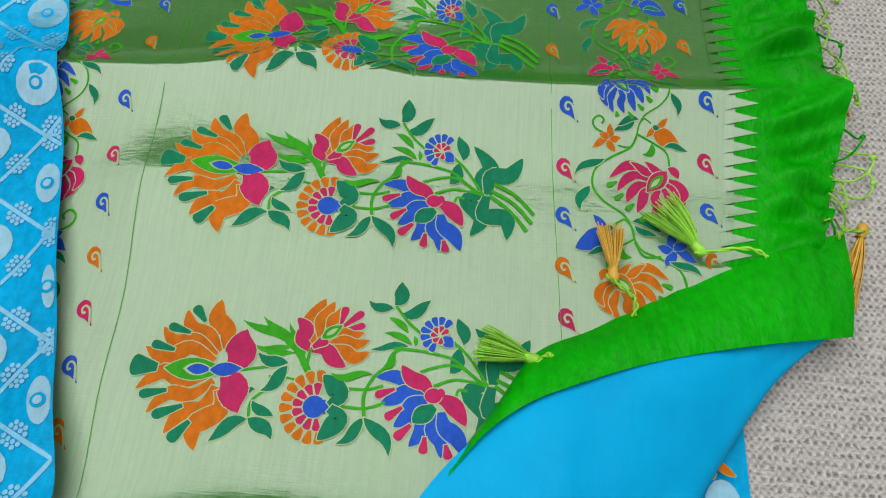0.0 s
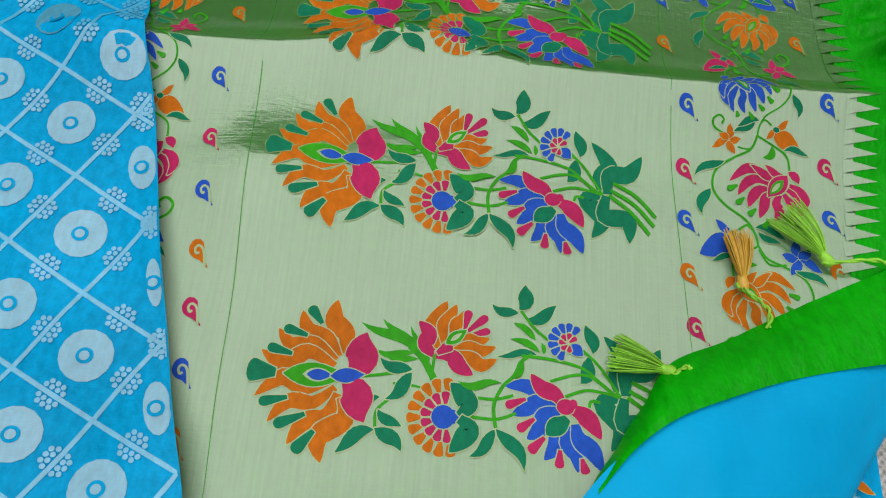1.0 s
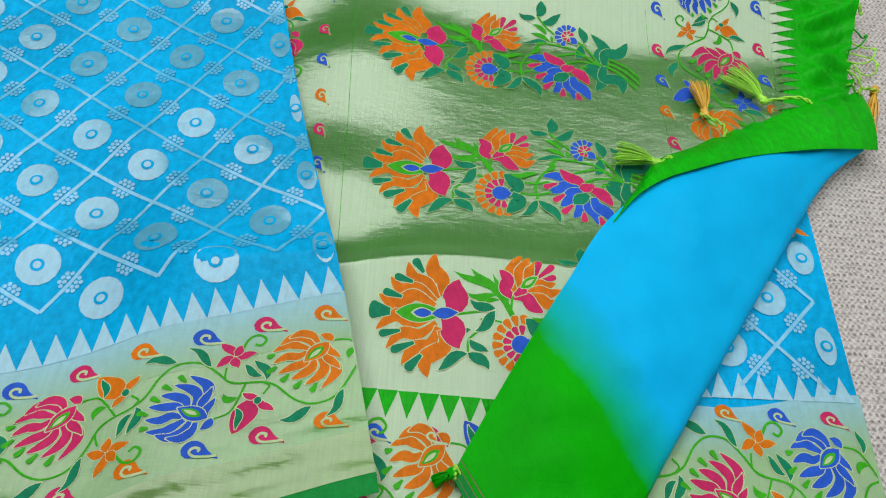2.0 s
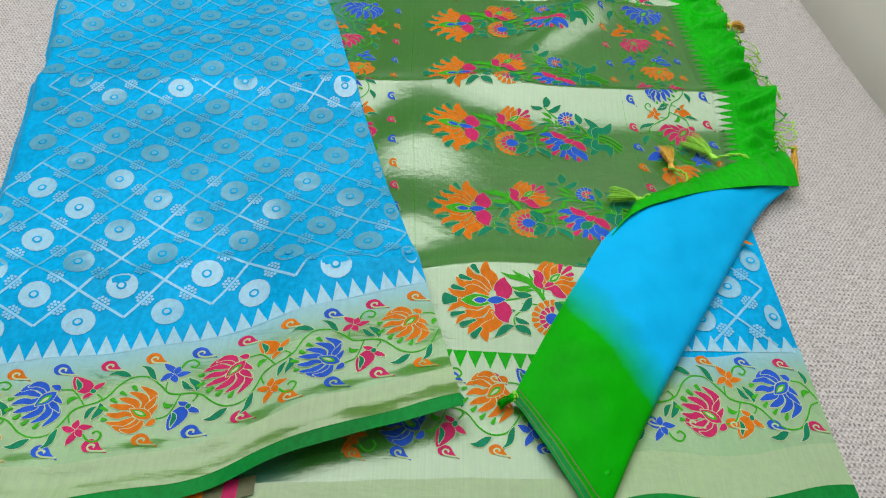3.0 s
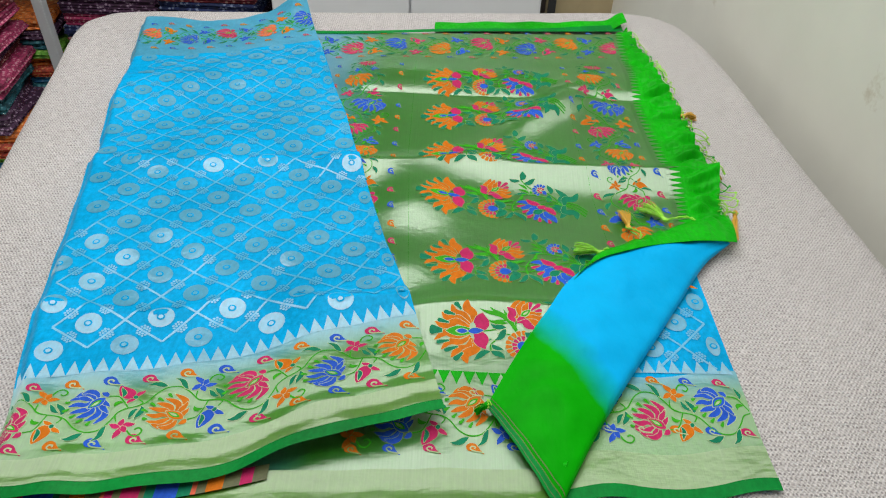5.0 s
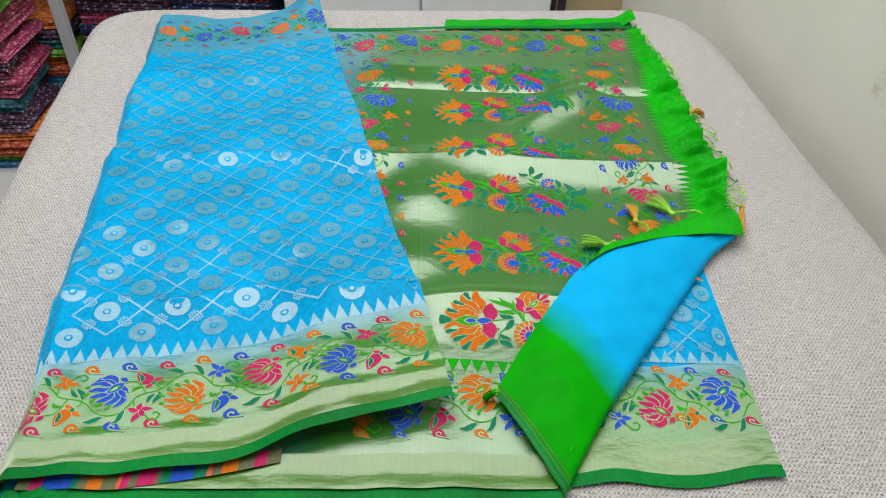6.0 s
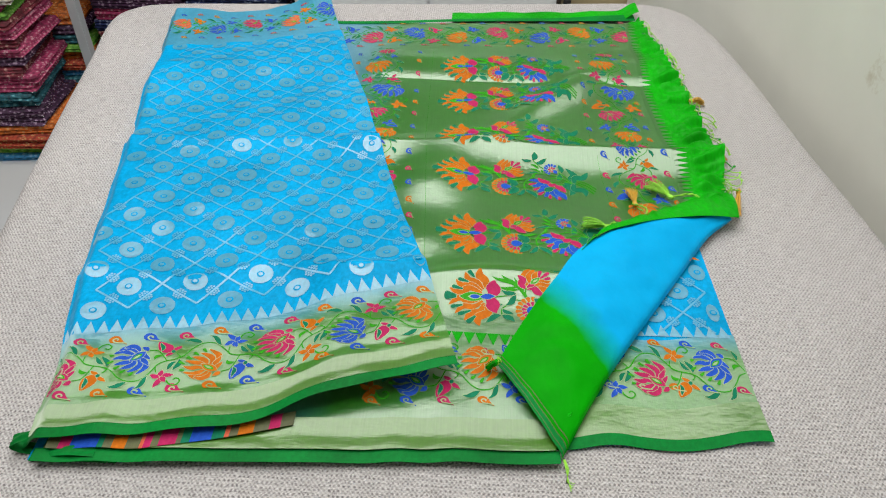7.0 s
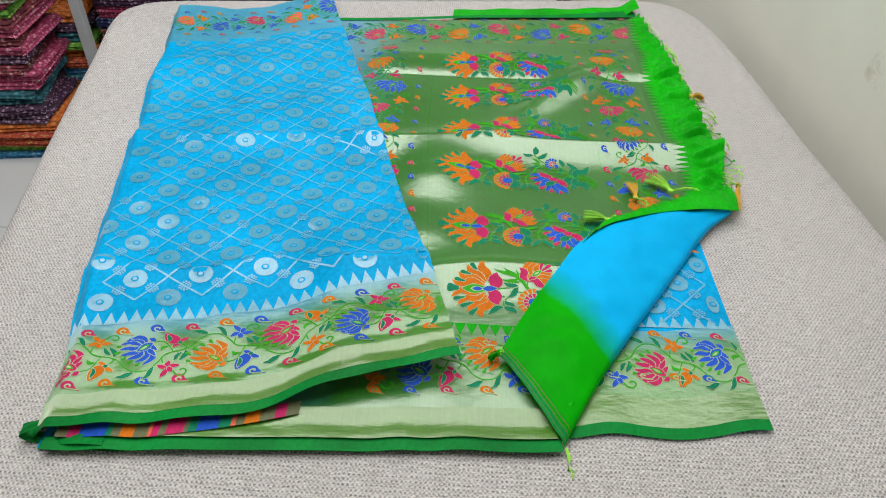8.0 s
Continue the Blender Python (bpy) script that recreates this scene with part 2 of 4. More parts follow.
def table():
    t = empty("padded_table", "padded display table covered in coarse pale woven jute cloth", "table", 0, 0, FLOOR_Z)
    edge = [(0.66, -0.66, 0), (0.655, -0.30, 0), (0.637, 0.04, 0), (0.613, 0.30, 0), (0.60, 0.50, 0), (0.588, 0.65, 0), (0.565, 0.79, 0), (0.525, 0.885, 0), (0.43, 0.925, 0),
            (0.20, 0.90, 0), (-0.10, 0.868, 0), (-0.40, 0.838, 0), (-0.64, 0.812, 0), (-0.715, 0.775, 0), (-0.735, 0.70, 0), (-0.70, 0.52, 0), (-0.655, 0.28, 0), (-0.594, -0.02, 0), (-0.52, -0.36, 0), (-0.46, -0.62, 0),
            (-0.43, -0.70, 0), (-0.35, -0.72, 0), (0.10, -0.72, 0), (0.56, -0.72, 0), (0.64, -0.70, 0)]
    n = 160
    centre = Vector((0, 0.1, 0))
    loop = [centre + (spline(edge + [edge[0]], k / n) - centre) * 1.022 for k in range(n)]
    rings = [(0.5, 0.0), (0.8, 0.0), (0.93, 0.0), (0.96, -0.0015), (0.98, -0.006), (0.992, -0.014), (1.0, -0.028), (1.0, -0.09), (0.985, -0.11)]
    verts, faces = [(0.0, 0.1, 0.0)], []
    for s, z in rings:
        for p in loop:
            q = centre + (p - centre) * s
            verts.append((q.x, q.y, z))
    for k in range(n):
        faces.append((0, 1 + k, 1 + (k + 1) % n))
    for r in range(len(rings) - 1):
        for k in range(n):
            a, b = 1 + r * n + k, 1 + r * n + (k + 1) % n
            faces.append((a, a + n, b + n, b))
    top = link("table_pad", verts, faces, COVER, t)
    top.matrix_parent_inverse = Matrix.Translation((0, 0, -FLOOR_Z))
    wood, nt, p = material("table_frame_board")
    p.inputs["Base Color"].default_value, p.inputs["Roughness"].default_value = (0.35, 0.30, 0.24, 1), 0.6
    for x, y in ((0.50, -0.55), (0.45, 0.72), (-0.55, 0.66), (-0.33, -0.55)):
        bm = bmesh.new()
        bmesh.ops.create_cube(bm, size=1.0)
        bmesh.ops.scale(bm, vec=(0.06, 0.06, -FLOOR_Z - 0.1), verts=bm.verts)
        bmesh.ops.bevel(bm, geom=bm.edges[:], offset=0.005, segments=2, affect="EDGES")
        leg = part("leg", bm, wood, t)
        leg.location = (x, y, (-FLOOR_Z - 0.1) / 2)
    return t


table()

# ---- saree panels ----
SAREE = empty("saree", "sky blue and green silk saree with woven lotus motifs, spread folded", "saree", 0, 0, 0)

PALLU_RIGHT = [(0.138, -0.340, 0), (0.213, -0.190, 0), (0.302, -0.045, 0), (0.372, 0.10, 0), (0.384, 0.20, 0), (0.380, 0.30, 0), (0.376, 0.42, 0), (0.379, 0.52, 0), (0.384, 0.62, 0), (0.394, 0.765, 0)]
TASSEL_EDGE = [(0.140, -0.338, 0), (0.218, -0.182, 0), (0.310, -0.025, 0), (0.420, 0.11, 0), (0.447, 0.20, 0), (0.449, 0.30, 0), (0.446, 0.42, 0), (0.437, 0.52, 0), (0.433, 0.62, 0), (0.416, 0.80, 0)]


def far_line(x):
    """The far edge of the pallu's patterned border."""
    return 0.742 + 0.095 * x - 0.02 * smooth(0.05, -0.25, x)


def near_line(x):
    return -0.354 + 0.06 * x - 0.006 * np.sin(18 * x) * smooth(0.0, 0.2, x)


def pallu_xy(u, v):
    r = spline(PALLU_RIGHT, v)
    l = Vector((-0.33, -0.338 + v * 1.045, 0))
    k = u ** 0.9
    return l.x + (r.x - l.x) * k, l.y + (r.y - l.y) * k


def pallu_fn(u, v):
    x, y = pallu_xy(u, v)
    return x, y, float(z_pallu(x, y))


pallu = sheet("pallu_panel", pallu_fn, 150, 420, ZARI, SAREE, "pale green zari end panel with woven lotus bouquets, sheen shifting to deep green")


def green_end_fn(u, v):
    a, b = spline(PALLU_RIGHT, v), spline(TASSEL_EDGE, v)
    x, y = a.x - 0.0095 + (b.x - a.x + 0.0095) * u, a.y + (b.y - a.y) * u
    wr = float(smooth(0.25, 0.55, u)) * 0.0042 * math.sin(130 * y + 50 * x + 3 * math.sin(41 * y)) * u + 0.0034 * math.sin(57 * y - 70 * x + 2 * math.sin(90 * y)) * float(smooth(0.2, 0.6, u))
    wr += 0.0020 * math.sin(205 * y - 120 * x + 2.5 * math.sin(63 * y)) * float(smooth(0.15, 0.5, u))
    return x, y, max(0.003, float(z_pallu(x, y)) + 0.0007 + wr * 1.25)


sheet("plain_end_strip", green_end_fn, 18, 420, GREEN, SAREE, "plain bright green crinkled silk end strip")


def band(name, near_fn, far_fn, x0, x1, zfn, mat, label="", lift=0.0006, nu=110, nv=8):
    def fn(u, v):
        x = x0 + (x1 - x0) * u
        y = near_fn(x) + (far_fn(x) - near_fn(x)) * v
        return x, y, float(zfn(x, y)) + lift
    return sheet(name, fn, nu, nv, mat, SAREE, label)


# lower layer: blue body with lotus border, showing right of the folded corner and along the near edge
def z_low(x, y):
    return 0.0035 + 0.001 * ripple(x, y, 4.0) + 0.0035 * np.exp(-((y + 0.31) / 0.03) ** 2) * np.maximum(0, np.sin(38 * x + 0.6)) * smooth(0.15, 0.22, x)


def low_near(x):
    return -0.372 + 0.082 * (x + 0.37) + 0.004 * np.sin(40 * x) * smooth(0.12, 0.2, x)


def low_fn(u, v):
    x = -0.38 + 0.745 * u
    y = low_near(x) + v * 0.36
    return x + 0.004 * (1 - v) * u, y, float(z_low(x, y))


sheet("under_panel", low_fn, 140, 60, BLUE, SAREE, "sky blue lower layer of the folded saree")

# body: sky blue folded layer over the pallu
BODY_LEFT = [(-0.390, -0.362, 0), (-0.405, -0.25, 0), (-0.432, -0.158, 0), (-0.472, 0.036, 0), (-0.50, 0.17, 0), (-0.528, 0.312, 0), (-0.565, 0.50, 0), (-0.602, 0.708, 0)]
BODY_RIGHT = [(0.040, -0.268, 0), (0.016, -0.175, 0), (-0.008, -0.090, 0), (-0.046, 0.03, 0), (-0.098, 0.215, 0), (-0.146, 0.38, 0), (-0.197, 0.547, 0), (-0.276, 0.80, 0)]


def resampled(points, n=60):
    """Even steps along the soft curve through points."""
    fine = [spline(points, k / 400) for k in range(401)]
    run = np.cumsum([0] + [(q - p).length for p, q in zip(fine[:-1], fine[1:])])
    at = np.linspace(0, run[-1], n + 1)
    return [np.interp(at, run, [p[k] for p in fine]) for k in (0, 1)]


LEFT_RUN, RIGHT_RUN = resampled(BODY_LEFT), resampled(BODY_RIGHT)
STEPS = np.linspace(0, 1.105, 61)


def body_edges(v):
    """Left fold and right edge at v metres from the near edge."""
    return tuple(Vector((float(np.interp(v, STEPS, run[0])), float(np.interp(v, STEPS, run[1])))) for run in (LEFT_RUN, RIGHT_RUN))


def body_xy(u, v):
    """u from the left fold to the right edge, v in metres from the near edge (0 to 1.105)."""
    l, r = body_edges(v)
    x, y = l.x + (r.x - l.x) * u, l.y + (r.y - l.y) * u
    fade = max(0.0, 1 - v / 0.35)
    y += fade * (0.018 * float(smooth(0.45, 0.75, u)) - 0.016 * math.sin(math.pi * u)) - 0.035 * math.sin(math.pi * u) ** 2 * max(0, (v - 0.75) / 0.34)
    return x, y


def z_body_uv(u, x, y):
    return float(z_body(x, y)) - 0.018 * (1 - float(smooth(0.0, 0.045, u))) + 0.002


def seam(v):
    """The cloth sinks between the selvage and the seam above the plain band, v metres from the near edge."""
    return -0.0022 * math.sin(math.pi * (v - 0.0125) / 0.028) ** 2 * (0.0125 < v < 0.0405) - 0.0015 * math.exp(-((v - 0.054) / 0.0075) ** 2)


def body_sheet(name, v0, v1, mat, nv, label="", lift=0.0):
    def fn(u, v):
        x, y = body_xy(u, v0 + (v1 - v0) * v)
        return x, y, z_body_uv(u, x, y) + seam(v0 + (v1 - v0) * v) + lift
    return sheet(name, fn, 130, nv, mat, SAREE, label)


body_sheet("body_panel", 0.138, 0.935, BLUE, 240, "sky blue silk body with silver medallions in a diamond lattice")
body_sheet("near_border", 0.040, 0.106, BORDER, 28, "pale green zari border with a lotus vine", 0.0002)
body_sheet("near_border_edge", 0.1056, 0.139, BORDER_EDGE, 12, "silvery blue edge of the border", 0.0003)
body_sheet("near_zari_band", 0.0125, 0.0405, ZARI_BAND, 8, "plain silver-gold zari band", 0.0004)
body_sheet("near_selvage", 0.0, 0.013, SELVAGE, 5, "dark green selvage")
body_sheet("far_border", 0.933, 1.105, SILVER_BLUE, 40, "silvery blue border with a lotus vine", 0.0002)

# ---- room ----


def plain(name, colour, rough, vary=0.1, scale=3.0, spec=0.4):
    m, nt, p = material(name)
    n = noise_tex(nt, scale, 5.0, 0.6)
    c = ramp(nt, n.outputs["Fac"], [(0.3, tuple(k * (1 - vary) for k in colour)), (0.7, tuple(min(1, k * (1 + vary)) for k in colour))])
    nt.links.new(c.outputs["Color"], p.inputs["Base Color"])
    p.inputs["Roughness"].default_value, p.inputs["Specular IOR Level"].default_value = rough, spec
    return m


def box(name, x0, x1, y0, y1, z0, z1, mat, parent=None, bevel=0.0):
    bm = bmesh.new()
    bmesh.ops.create_cube(bm, size=1.0, matrix=Matrix.Translation(((x0 + x1) / 2, (y0 + y1) / 2, (z0 + z1) / 2)) @ Matrix.Diagonal((x1 - x0, y1 - y0, z1 - z0, 1)))
    if bevel:
        bmesh.ops.bevel(bm, geom=bm.edges[:], offset=bevel, segments=2, affect="EDGES")
    return part(name, bm, mat, parent)


WALL = plain("grey_plaster", (0.74, 0.74, 0.67), 0.7, 0.06, 2.0)
FLOOR = plain("white_floor_tile", (0.70, 0.72, 0.74), 0.35, 0.04, 1.5)
# ceiling stays out of view; its grey is lowered to dim what zari reflects
CEIL = plain("darkened_ceiling", (0.45, 0.45, 0.44), 0.9, 0.03)
tagged(box("floor", -3.2, 2.2, -3.0, 3.2, FLOOR_Z - 0.1, FLOOR_Z, FLOOR), "glossy white tiled shop floor", "floor", kind="structure")
wall = tagged(box("wall_east", 0.0, 0.12, -3.0, 2.6, FLOOR_Z, 2.3, WALL), "plain grey plastered wall with faint stains", "wall", kind="structure")
wall.matrix_world = pose(0.69, 0, 0, 0, 0, 4.4)
wnt = WALL.node_tree
blot = noise_tex(wnt, 5.5, 6.0, 0.7)
mask = ramp(wnt, blot.outputs["Fac"], [(0.0, (1, 1, 1)), (0.64, (1, 1, 1)), (0.74, (0.74, 0.68, 0.60))])
paint = WALL.node_tree.nodes["Principled BSDF"].inputs["Base Color"]
wnt.links.new(mixed(wnt, "MULTIPLY", 1.0, paint.links[0].from_socket, mask.outputs["Color"]), paint)
# mostly unseen far wall, coloured dark to keep the zari's reflections deep
DARKENED_SHELVING = plain("darkened_shelving_wall", (0.10, 0.08, 0.07), 0.7, 0.3, 4.0)
tagged(box("wall_north", -3.2, 2.2, 2.6, 2.72, FLOOR_Z, 2.3, DARKENED_SHELVING), "far shelving wall, mostly unseen, darkened so the cloth reflects less grey", "wall", kind="structure")
tagged(box("wall_west", -3.2, -3.08, -3.0, 2.6, FLOOR_Z, 2.3, WALL), "plain grey wall", "wall", kind="structure")
tagged(box("wall_south", -3.2, 2.2, -3.1, -3.0, FLOOR_Z, 2.3, WALL), "plain grey wall", "wall", kind="structure")
tagged(box("ceiling", -3.2, 2.2, -3.1, 2.72, 2.3, 2.4, CEIL), "plain unseen ceiling, darkened to dim reflections in the cloth", "ceiling", kind="structure")

# ---- woven motifs: every petal, leaf and stem is a thin raised patch of coloured silk lying on the cloth ----
SILK = {}
for key, word, col in (("o", "orange", (0.54, 0.14, 0.004)), ("p", "pink", (0.46, 0.018, 0.11)), ("b", "blue", (0.015, 0.085, 0.52)), ("t", "teal", (0.003, 0.18, 0.09)),
                       ("l", "leaf_green", (0.035, 0.34, 0.010)), ("r", "coral", (0.62, 0.12, 0.06))):
    SILK[key] = cloth(word + "_floss", col, rough=0.6, vary=0.14, spec=0.12)
SILK["h"] = cloth("pale_outline_thread", (0.24, 0.40, 0.11), zari=(0.80, 0.86, 0.78), share=0.27)
SILK["k"] = cloth("olive_thread", (0.10, 0.11, 0.045), rough=0.5, vary=0.3, spec=0.3)
SILK["z"] = ZARI_BAND
SILK["s"] = cloth("silver_thread", (0.07, 0.36, 0.55), zari=(0.80, 0.90, 0.98), share=0.21, zari_rough=0.20, crinkle=(0.8, 1.1, 0.22))
SILK["f"] = cloth("faint_silver_thread", (0.06, 0.43, 0.70), zari=(0.80, 0.90, 0.98), share=0.15, zari_rough=0.20, crinkle=(0.8, 1.1, 0.22))
SILK["w"] = cloth("silver_white_thread", (0.16, 0.45, 0.62), zari=(0.88, 0.94, 0.98), share=0.20, zari_rough=0.28)
SILK["y"] = ZARI
SILK["u"] = BLUE
SILK["g"] = GREEN
FLOSS_ORDER = list(SILK)
SILK_LIST = [SILK[k] for k in FLOSS_ORDER]

PROFILES = {
    "leaf": lambda t: math.sin(math.pi * min(1, t * 1.02)) ** 0.8 * (1 - 0.25 * t),
    "flame": lambda t: (0.28 + 0.72 * float(smooth(0.0, 0.55, t))) * max(0.0, 1 - t ** 3.2) ** 0.8,
    "lotus": lambda t: (0.46 + 0.54 * float(smooth(0.0, 0.5, t))) * max(0.02, 1 - max(0.0, (t - 0.60) / 0.40) ** 1.7),
    "comma": lambda t: math.sqrt(max(0.0, 1 - (1 - min(1.0, t / 0.35)) ** 2)) * (1 - float(smooth(0.35, 1.0, t)) * 0.92),
    "drop": lambda t: (0.30 + 0.70 * t) * math.sqrt(max(0.0, 1 - max(0.0, (t - 0.72) / 0.28) ** 2)),
    "stem": lambda t: 1.0,
    "tail": lambda t: 1.0 - 0.75 * t,
    "tri": lambda t: 1.0 - t,
}


class Motif:
    """Collects flat shapes in design units and lays them on a cloth by its map."""

    def __init__(self, place):
        self.place, self.verts, self.faces, self.slots, self.layer, self.up = place, [], [], [], 0, 0.0

    def strip(self, spine, widths, key, halo=0.0):
        self.layer += 1
        n = len(spine)
        rise = 0.00024 + self.up + 0.000023 * self.layer
        across = 4 if max(widths) > 9 or halo else 2
        for grow, lift, k in (((halo, rise, "h"), (0.0, rise + 0.000019, key)) if halo else ((0.0, rise + 0.000019, key),)):
            first = len(self.verts)
            for i, (p, w) in enumerate(zip(spine, widths)):
                a, b = spine[max(i - 1, 0)], spine[min(i + 1, n - 1)]
                d = (b - a).normalized() if (b - a).length > 1e-9 else Vector((1, 0))
                q = p + d * (grow * (-1 if i == 0 else 1 if i == n - 1 else 0))
                side = Vector((-d.y, d.x)) * (w / 2 + grow)
                for s in range(across + 1):
                    x, y, z = self.place(q + side * (1 - 2 * s / across))
                    self.verts.append((x, y, z + lift))
            for i in range(n - 1):
                for j in range(across):
                    v = first + (across + 1) * i + j
                    self.faces.append((v, v + 1, v + across + 2, v + across + 1))
                    self.slots.append(FLOSS_ORDER.index(k))

    def petal(self, x0, y0, x1, y1, w, key, bow=0.0, curl=0.0, shape="flame", halo=2.2, n=9):
        """From base to tip, bow: how far the spine swings aside, curl: how far the tip end swings back."""
        a, b = Vector((x0, y0)), Vector((x1, y1))
        d = b - a
        side = Vector((-d.y, d.x))
        spine, widths = [], []
        f = PROFILES[shape]
        for i in range(n):
            t = math.sin(math.pi / 2 * i / (n - 1)) if shape == "drop" else i / (n - 1)
            spine.append(a + d * t + side * (bow * math.sin(math.pi * t) + curl * math.sin(2 * math.pi * t)))
            widths.append(max(w * f(t), w * 0.02))
        self.strip(spine, widths, key, halo)

    def stem(self, pts, w, key="l", halo=0.0, n=0, shape="stem"):
        n = n or 4 * len(pts)
        p3 = [(x, y, 0) for x, y in pts]
        sp = [spline(p3, i / (n - 1)).xy for i in range(n)]
        self.strip(sp, [max(w * PROFILES[shape](i / (n - 1)), w * 0.02) for i in range(n)], key, halo)

    def disc(self, x, y, rx, ry, key, halo=1.5):
        n = 9
        spine = [Vector((x + rx * math.sin(math.pi * (i / (n - 1) - 0.5)), y)) for i in range(n)]
        self.strip(spine, [max(2 * ry * math.cos(math.pi * (i / (n - 1) - 0.5)), ry * 0.05) for i in range(n)], key, halo)

    def ring_of_drops(self, x, y, r0, r1, a0, a1, n, w, key):
        for i in range(n):
            a = radians(a0 + (a1 - a0) * i / max(1, n - 1))
            self.petal(x + r0 * math.cos(a), y + r0 * math.sin(a), x + r1 * math.cos(a), y + r1 * math.sin(a), w, key, shape="drop", n=7)

    def build(self, name, parent, label=""):
        return link(name, self.verts, self.faces, SILK_LIST, parent, label, self.slots, smooth_faces=True)


def similarity(p0, p1, q0, q1, mirror=False):
    """The map of the design plane (y down) that carries p0, p1 to q0, q1; mirror: flipped about that line."""
    a, b = complex(p0[0], -p0[1]), complex(p1[0], -p1[1])
    c, d = complex(*q0), complex(*q1)

    def f(p):
        z = (complex(p[0], -p[1]) - a) / (b - a)
        if mirror:
            z = z.conjugate()
        w = c + z * (d - c)
        return w.real, w.imag
    return f


def on_pallu(p):
    return p[0], p[1], float(z_pallu(p[0], p[1])) + 0.0001


def bouquet(left, right):
    """A lying spray: one large lotus, a tulip, a round blossom, a blue lotus and a bow of long leaves."""
    f = similarity((248, 640), (850, 690), left, right)
    m = Motif(lambda p: on_pallu(f(p)))
    P = m.petal
    F = lambda w, key, *pts: m.stem(pts, w, key, 1.7, 16, "lotus")
    # stems first
    for w, *pts in ((5, (430, 650), (480, 645), (505, 644)), (12, (543, 656), (526, 622), (505, 600)), (5, (505, 645), (478, 680), (450, 705), (448, 734)), (4, (476, 662), (500, 664), (530, 672)),
                    (5, (598, 685), (640, 690), (672, 684)), (5, (595, 716), (640, 722), (675, 713)), (6, (640, 736), (639, 700), (655, 670), (675, 652), (690, 628), (708, 616)),
                    (5, (695, 540), (715, 570), (738, 592)), (5, (690, 618), (740, 625), (790, 640), (818, 664), (846, 690)), (5, (735, 662), (775, 652), (805, 656), (835, 682)),
                    (5, (745, 692), (790, 678), (822, 682), (848, 690)), (5, (795, 610), (822, 640), (850, 690)), (5, (545, 615), (541, 640), (540, 656)), (5, (795, 710), (800, 696), (815, 698)),
                    (7, (872, 665), (912, 690), (945, 732)), (7, (866, 680), (908, 708), (940, 750)), (7, (862, 690), (900, 724), (930, 766))):
        m.stem(pts, w)
    # the large lotus
    m.layer = 1
    F(34, "o", (394, 612), (400, 582), (380, 556), (385, 522))
    F(28, "o", (388, 618), (370, 588), (338, 574), (328, 541))
    F(25, "o", (384, 624), (350, 596), (312, 598), (291, 572))
    F(29, "o", (382, 634), (340, 610), (302, 630), (266, 608))
    F(29, "o", (380, 655), (336, 668), (302, 652), (260, 682))
    F(25, "o", (384, 668), (350, 692), (312, 690), (281, 722))
    F(29, "o", (388, 678), (370, 714), (338, 722), (312, 756))
    F(35, "o", (394, 684), (400, 718), (360, 745), (364, 784))
    for x0, y0, x1, y1, w in ((360, 563, 340, 534, 22), (337, 583, 299, 570, 20), (314, 614, 275, 602, 20), (290, 645, 246, 640, 46), (310, 684, 267, 692, 20), (338, 710, 291, 727, 22), (352, 736, 322, 768, 25)):
        P(x0, y0, x1, y1, w, "t", 0.0, 0.0, "drop", 1.7)
    P(302, 646, 402, 650, 44, "l", 0.0, 0.0, "leaf", 1.7)
    P(332, 647, 382, 649, 26, "h", 0.0, 0.0, "leaf", 0.0)
    P(338, 647, 378, 649, 21, "b", 0.0, 0.0, "leaf", 0.0)
    P(404, 646, 434, 578, 62, "p", 0.10, 0.06, "leaf", 1.7)
    P(394, 658, 430, 724, 60, "p", -0.10, -0.06, "leaf", 1.7)
    P(376, 650, 430, 648, 27, "b", 0.0, 0.0, "leaf", 1.7)
    # fern
    m.layer = 1
    for x0, y0, x1, y1, w, bow in ((515, 612, 424, 560, 19, 0.06), (520, 622, 460, 554, 19, 0.06), (530, 645, 506, 566, 15, 0.08), (512, 612, 446, 604, 15, -0.1), (518, 622, 462, 613, 12, -0.1)):
        P(x0, y0, x1, y1, w, "l", bow, 0.04, "leaf", 0.0)
    for x0, y0, x1, y1, w, bow in ((508, 640, 456, 620, 23, -0.12), (507, 645, 464, 687, 26, -0.1), (455, 684, 422, 703, 16, 0.1), (452, 704, 489, 731, 20, 0.1), (446, 735, 386, 769, 26, 0.1), (447, 733, 488, 769, 28, -0.1)):
        P(x0, y0, x1, y1, w, "t", bow, 0.04, "leaf", 1.7)
    # tulip
    m.layer = 1
    F(30, "o", (550, 604), (540, 575), (552, 552), (569, 523))
    F(24, "o", (562, 596), (560, 568), (572, 552), (585, 529))
    F(22, "o", (576, 586), (580, 566), (592, 556), (598, 540))
    for x0, y0, x1, y1, w in ((597, 572, 606, 539, 18), (600, 577, 637, 550, 18), (604, 583, 640, 575, 16)):
        P(x0, y0, x1, y1, w, "p", 0.0, 0.0, "drop", 1.7)
    F(19, "o", (578, 602), (600, 588), (618, 594), (638, 588))
    F(22, "o", (578, 608), (600, 602), (622, 610), (648, 603))
    F(24, "o", (582, 614), (604, 620), (622, 634), (648, 624))
    F(28, "p", (546, 616), (530, 600), (536, 578), (520, 558))
    F(28, "p", (546, 616), (572, 618), (586, 636), (607, 650))
    P(549, 613, 574, 598, 24, "p", 0.0, 0.0, "drop", 1.7)
    P(564, 597, 600, 574, 22, "l", 0.0, 0.0, "leaf", 1.7)
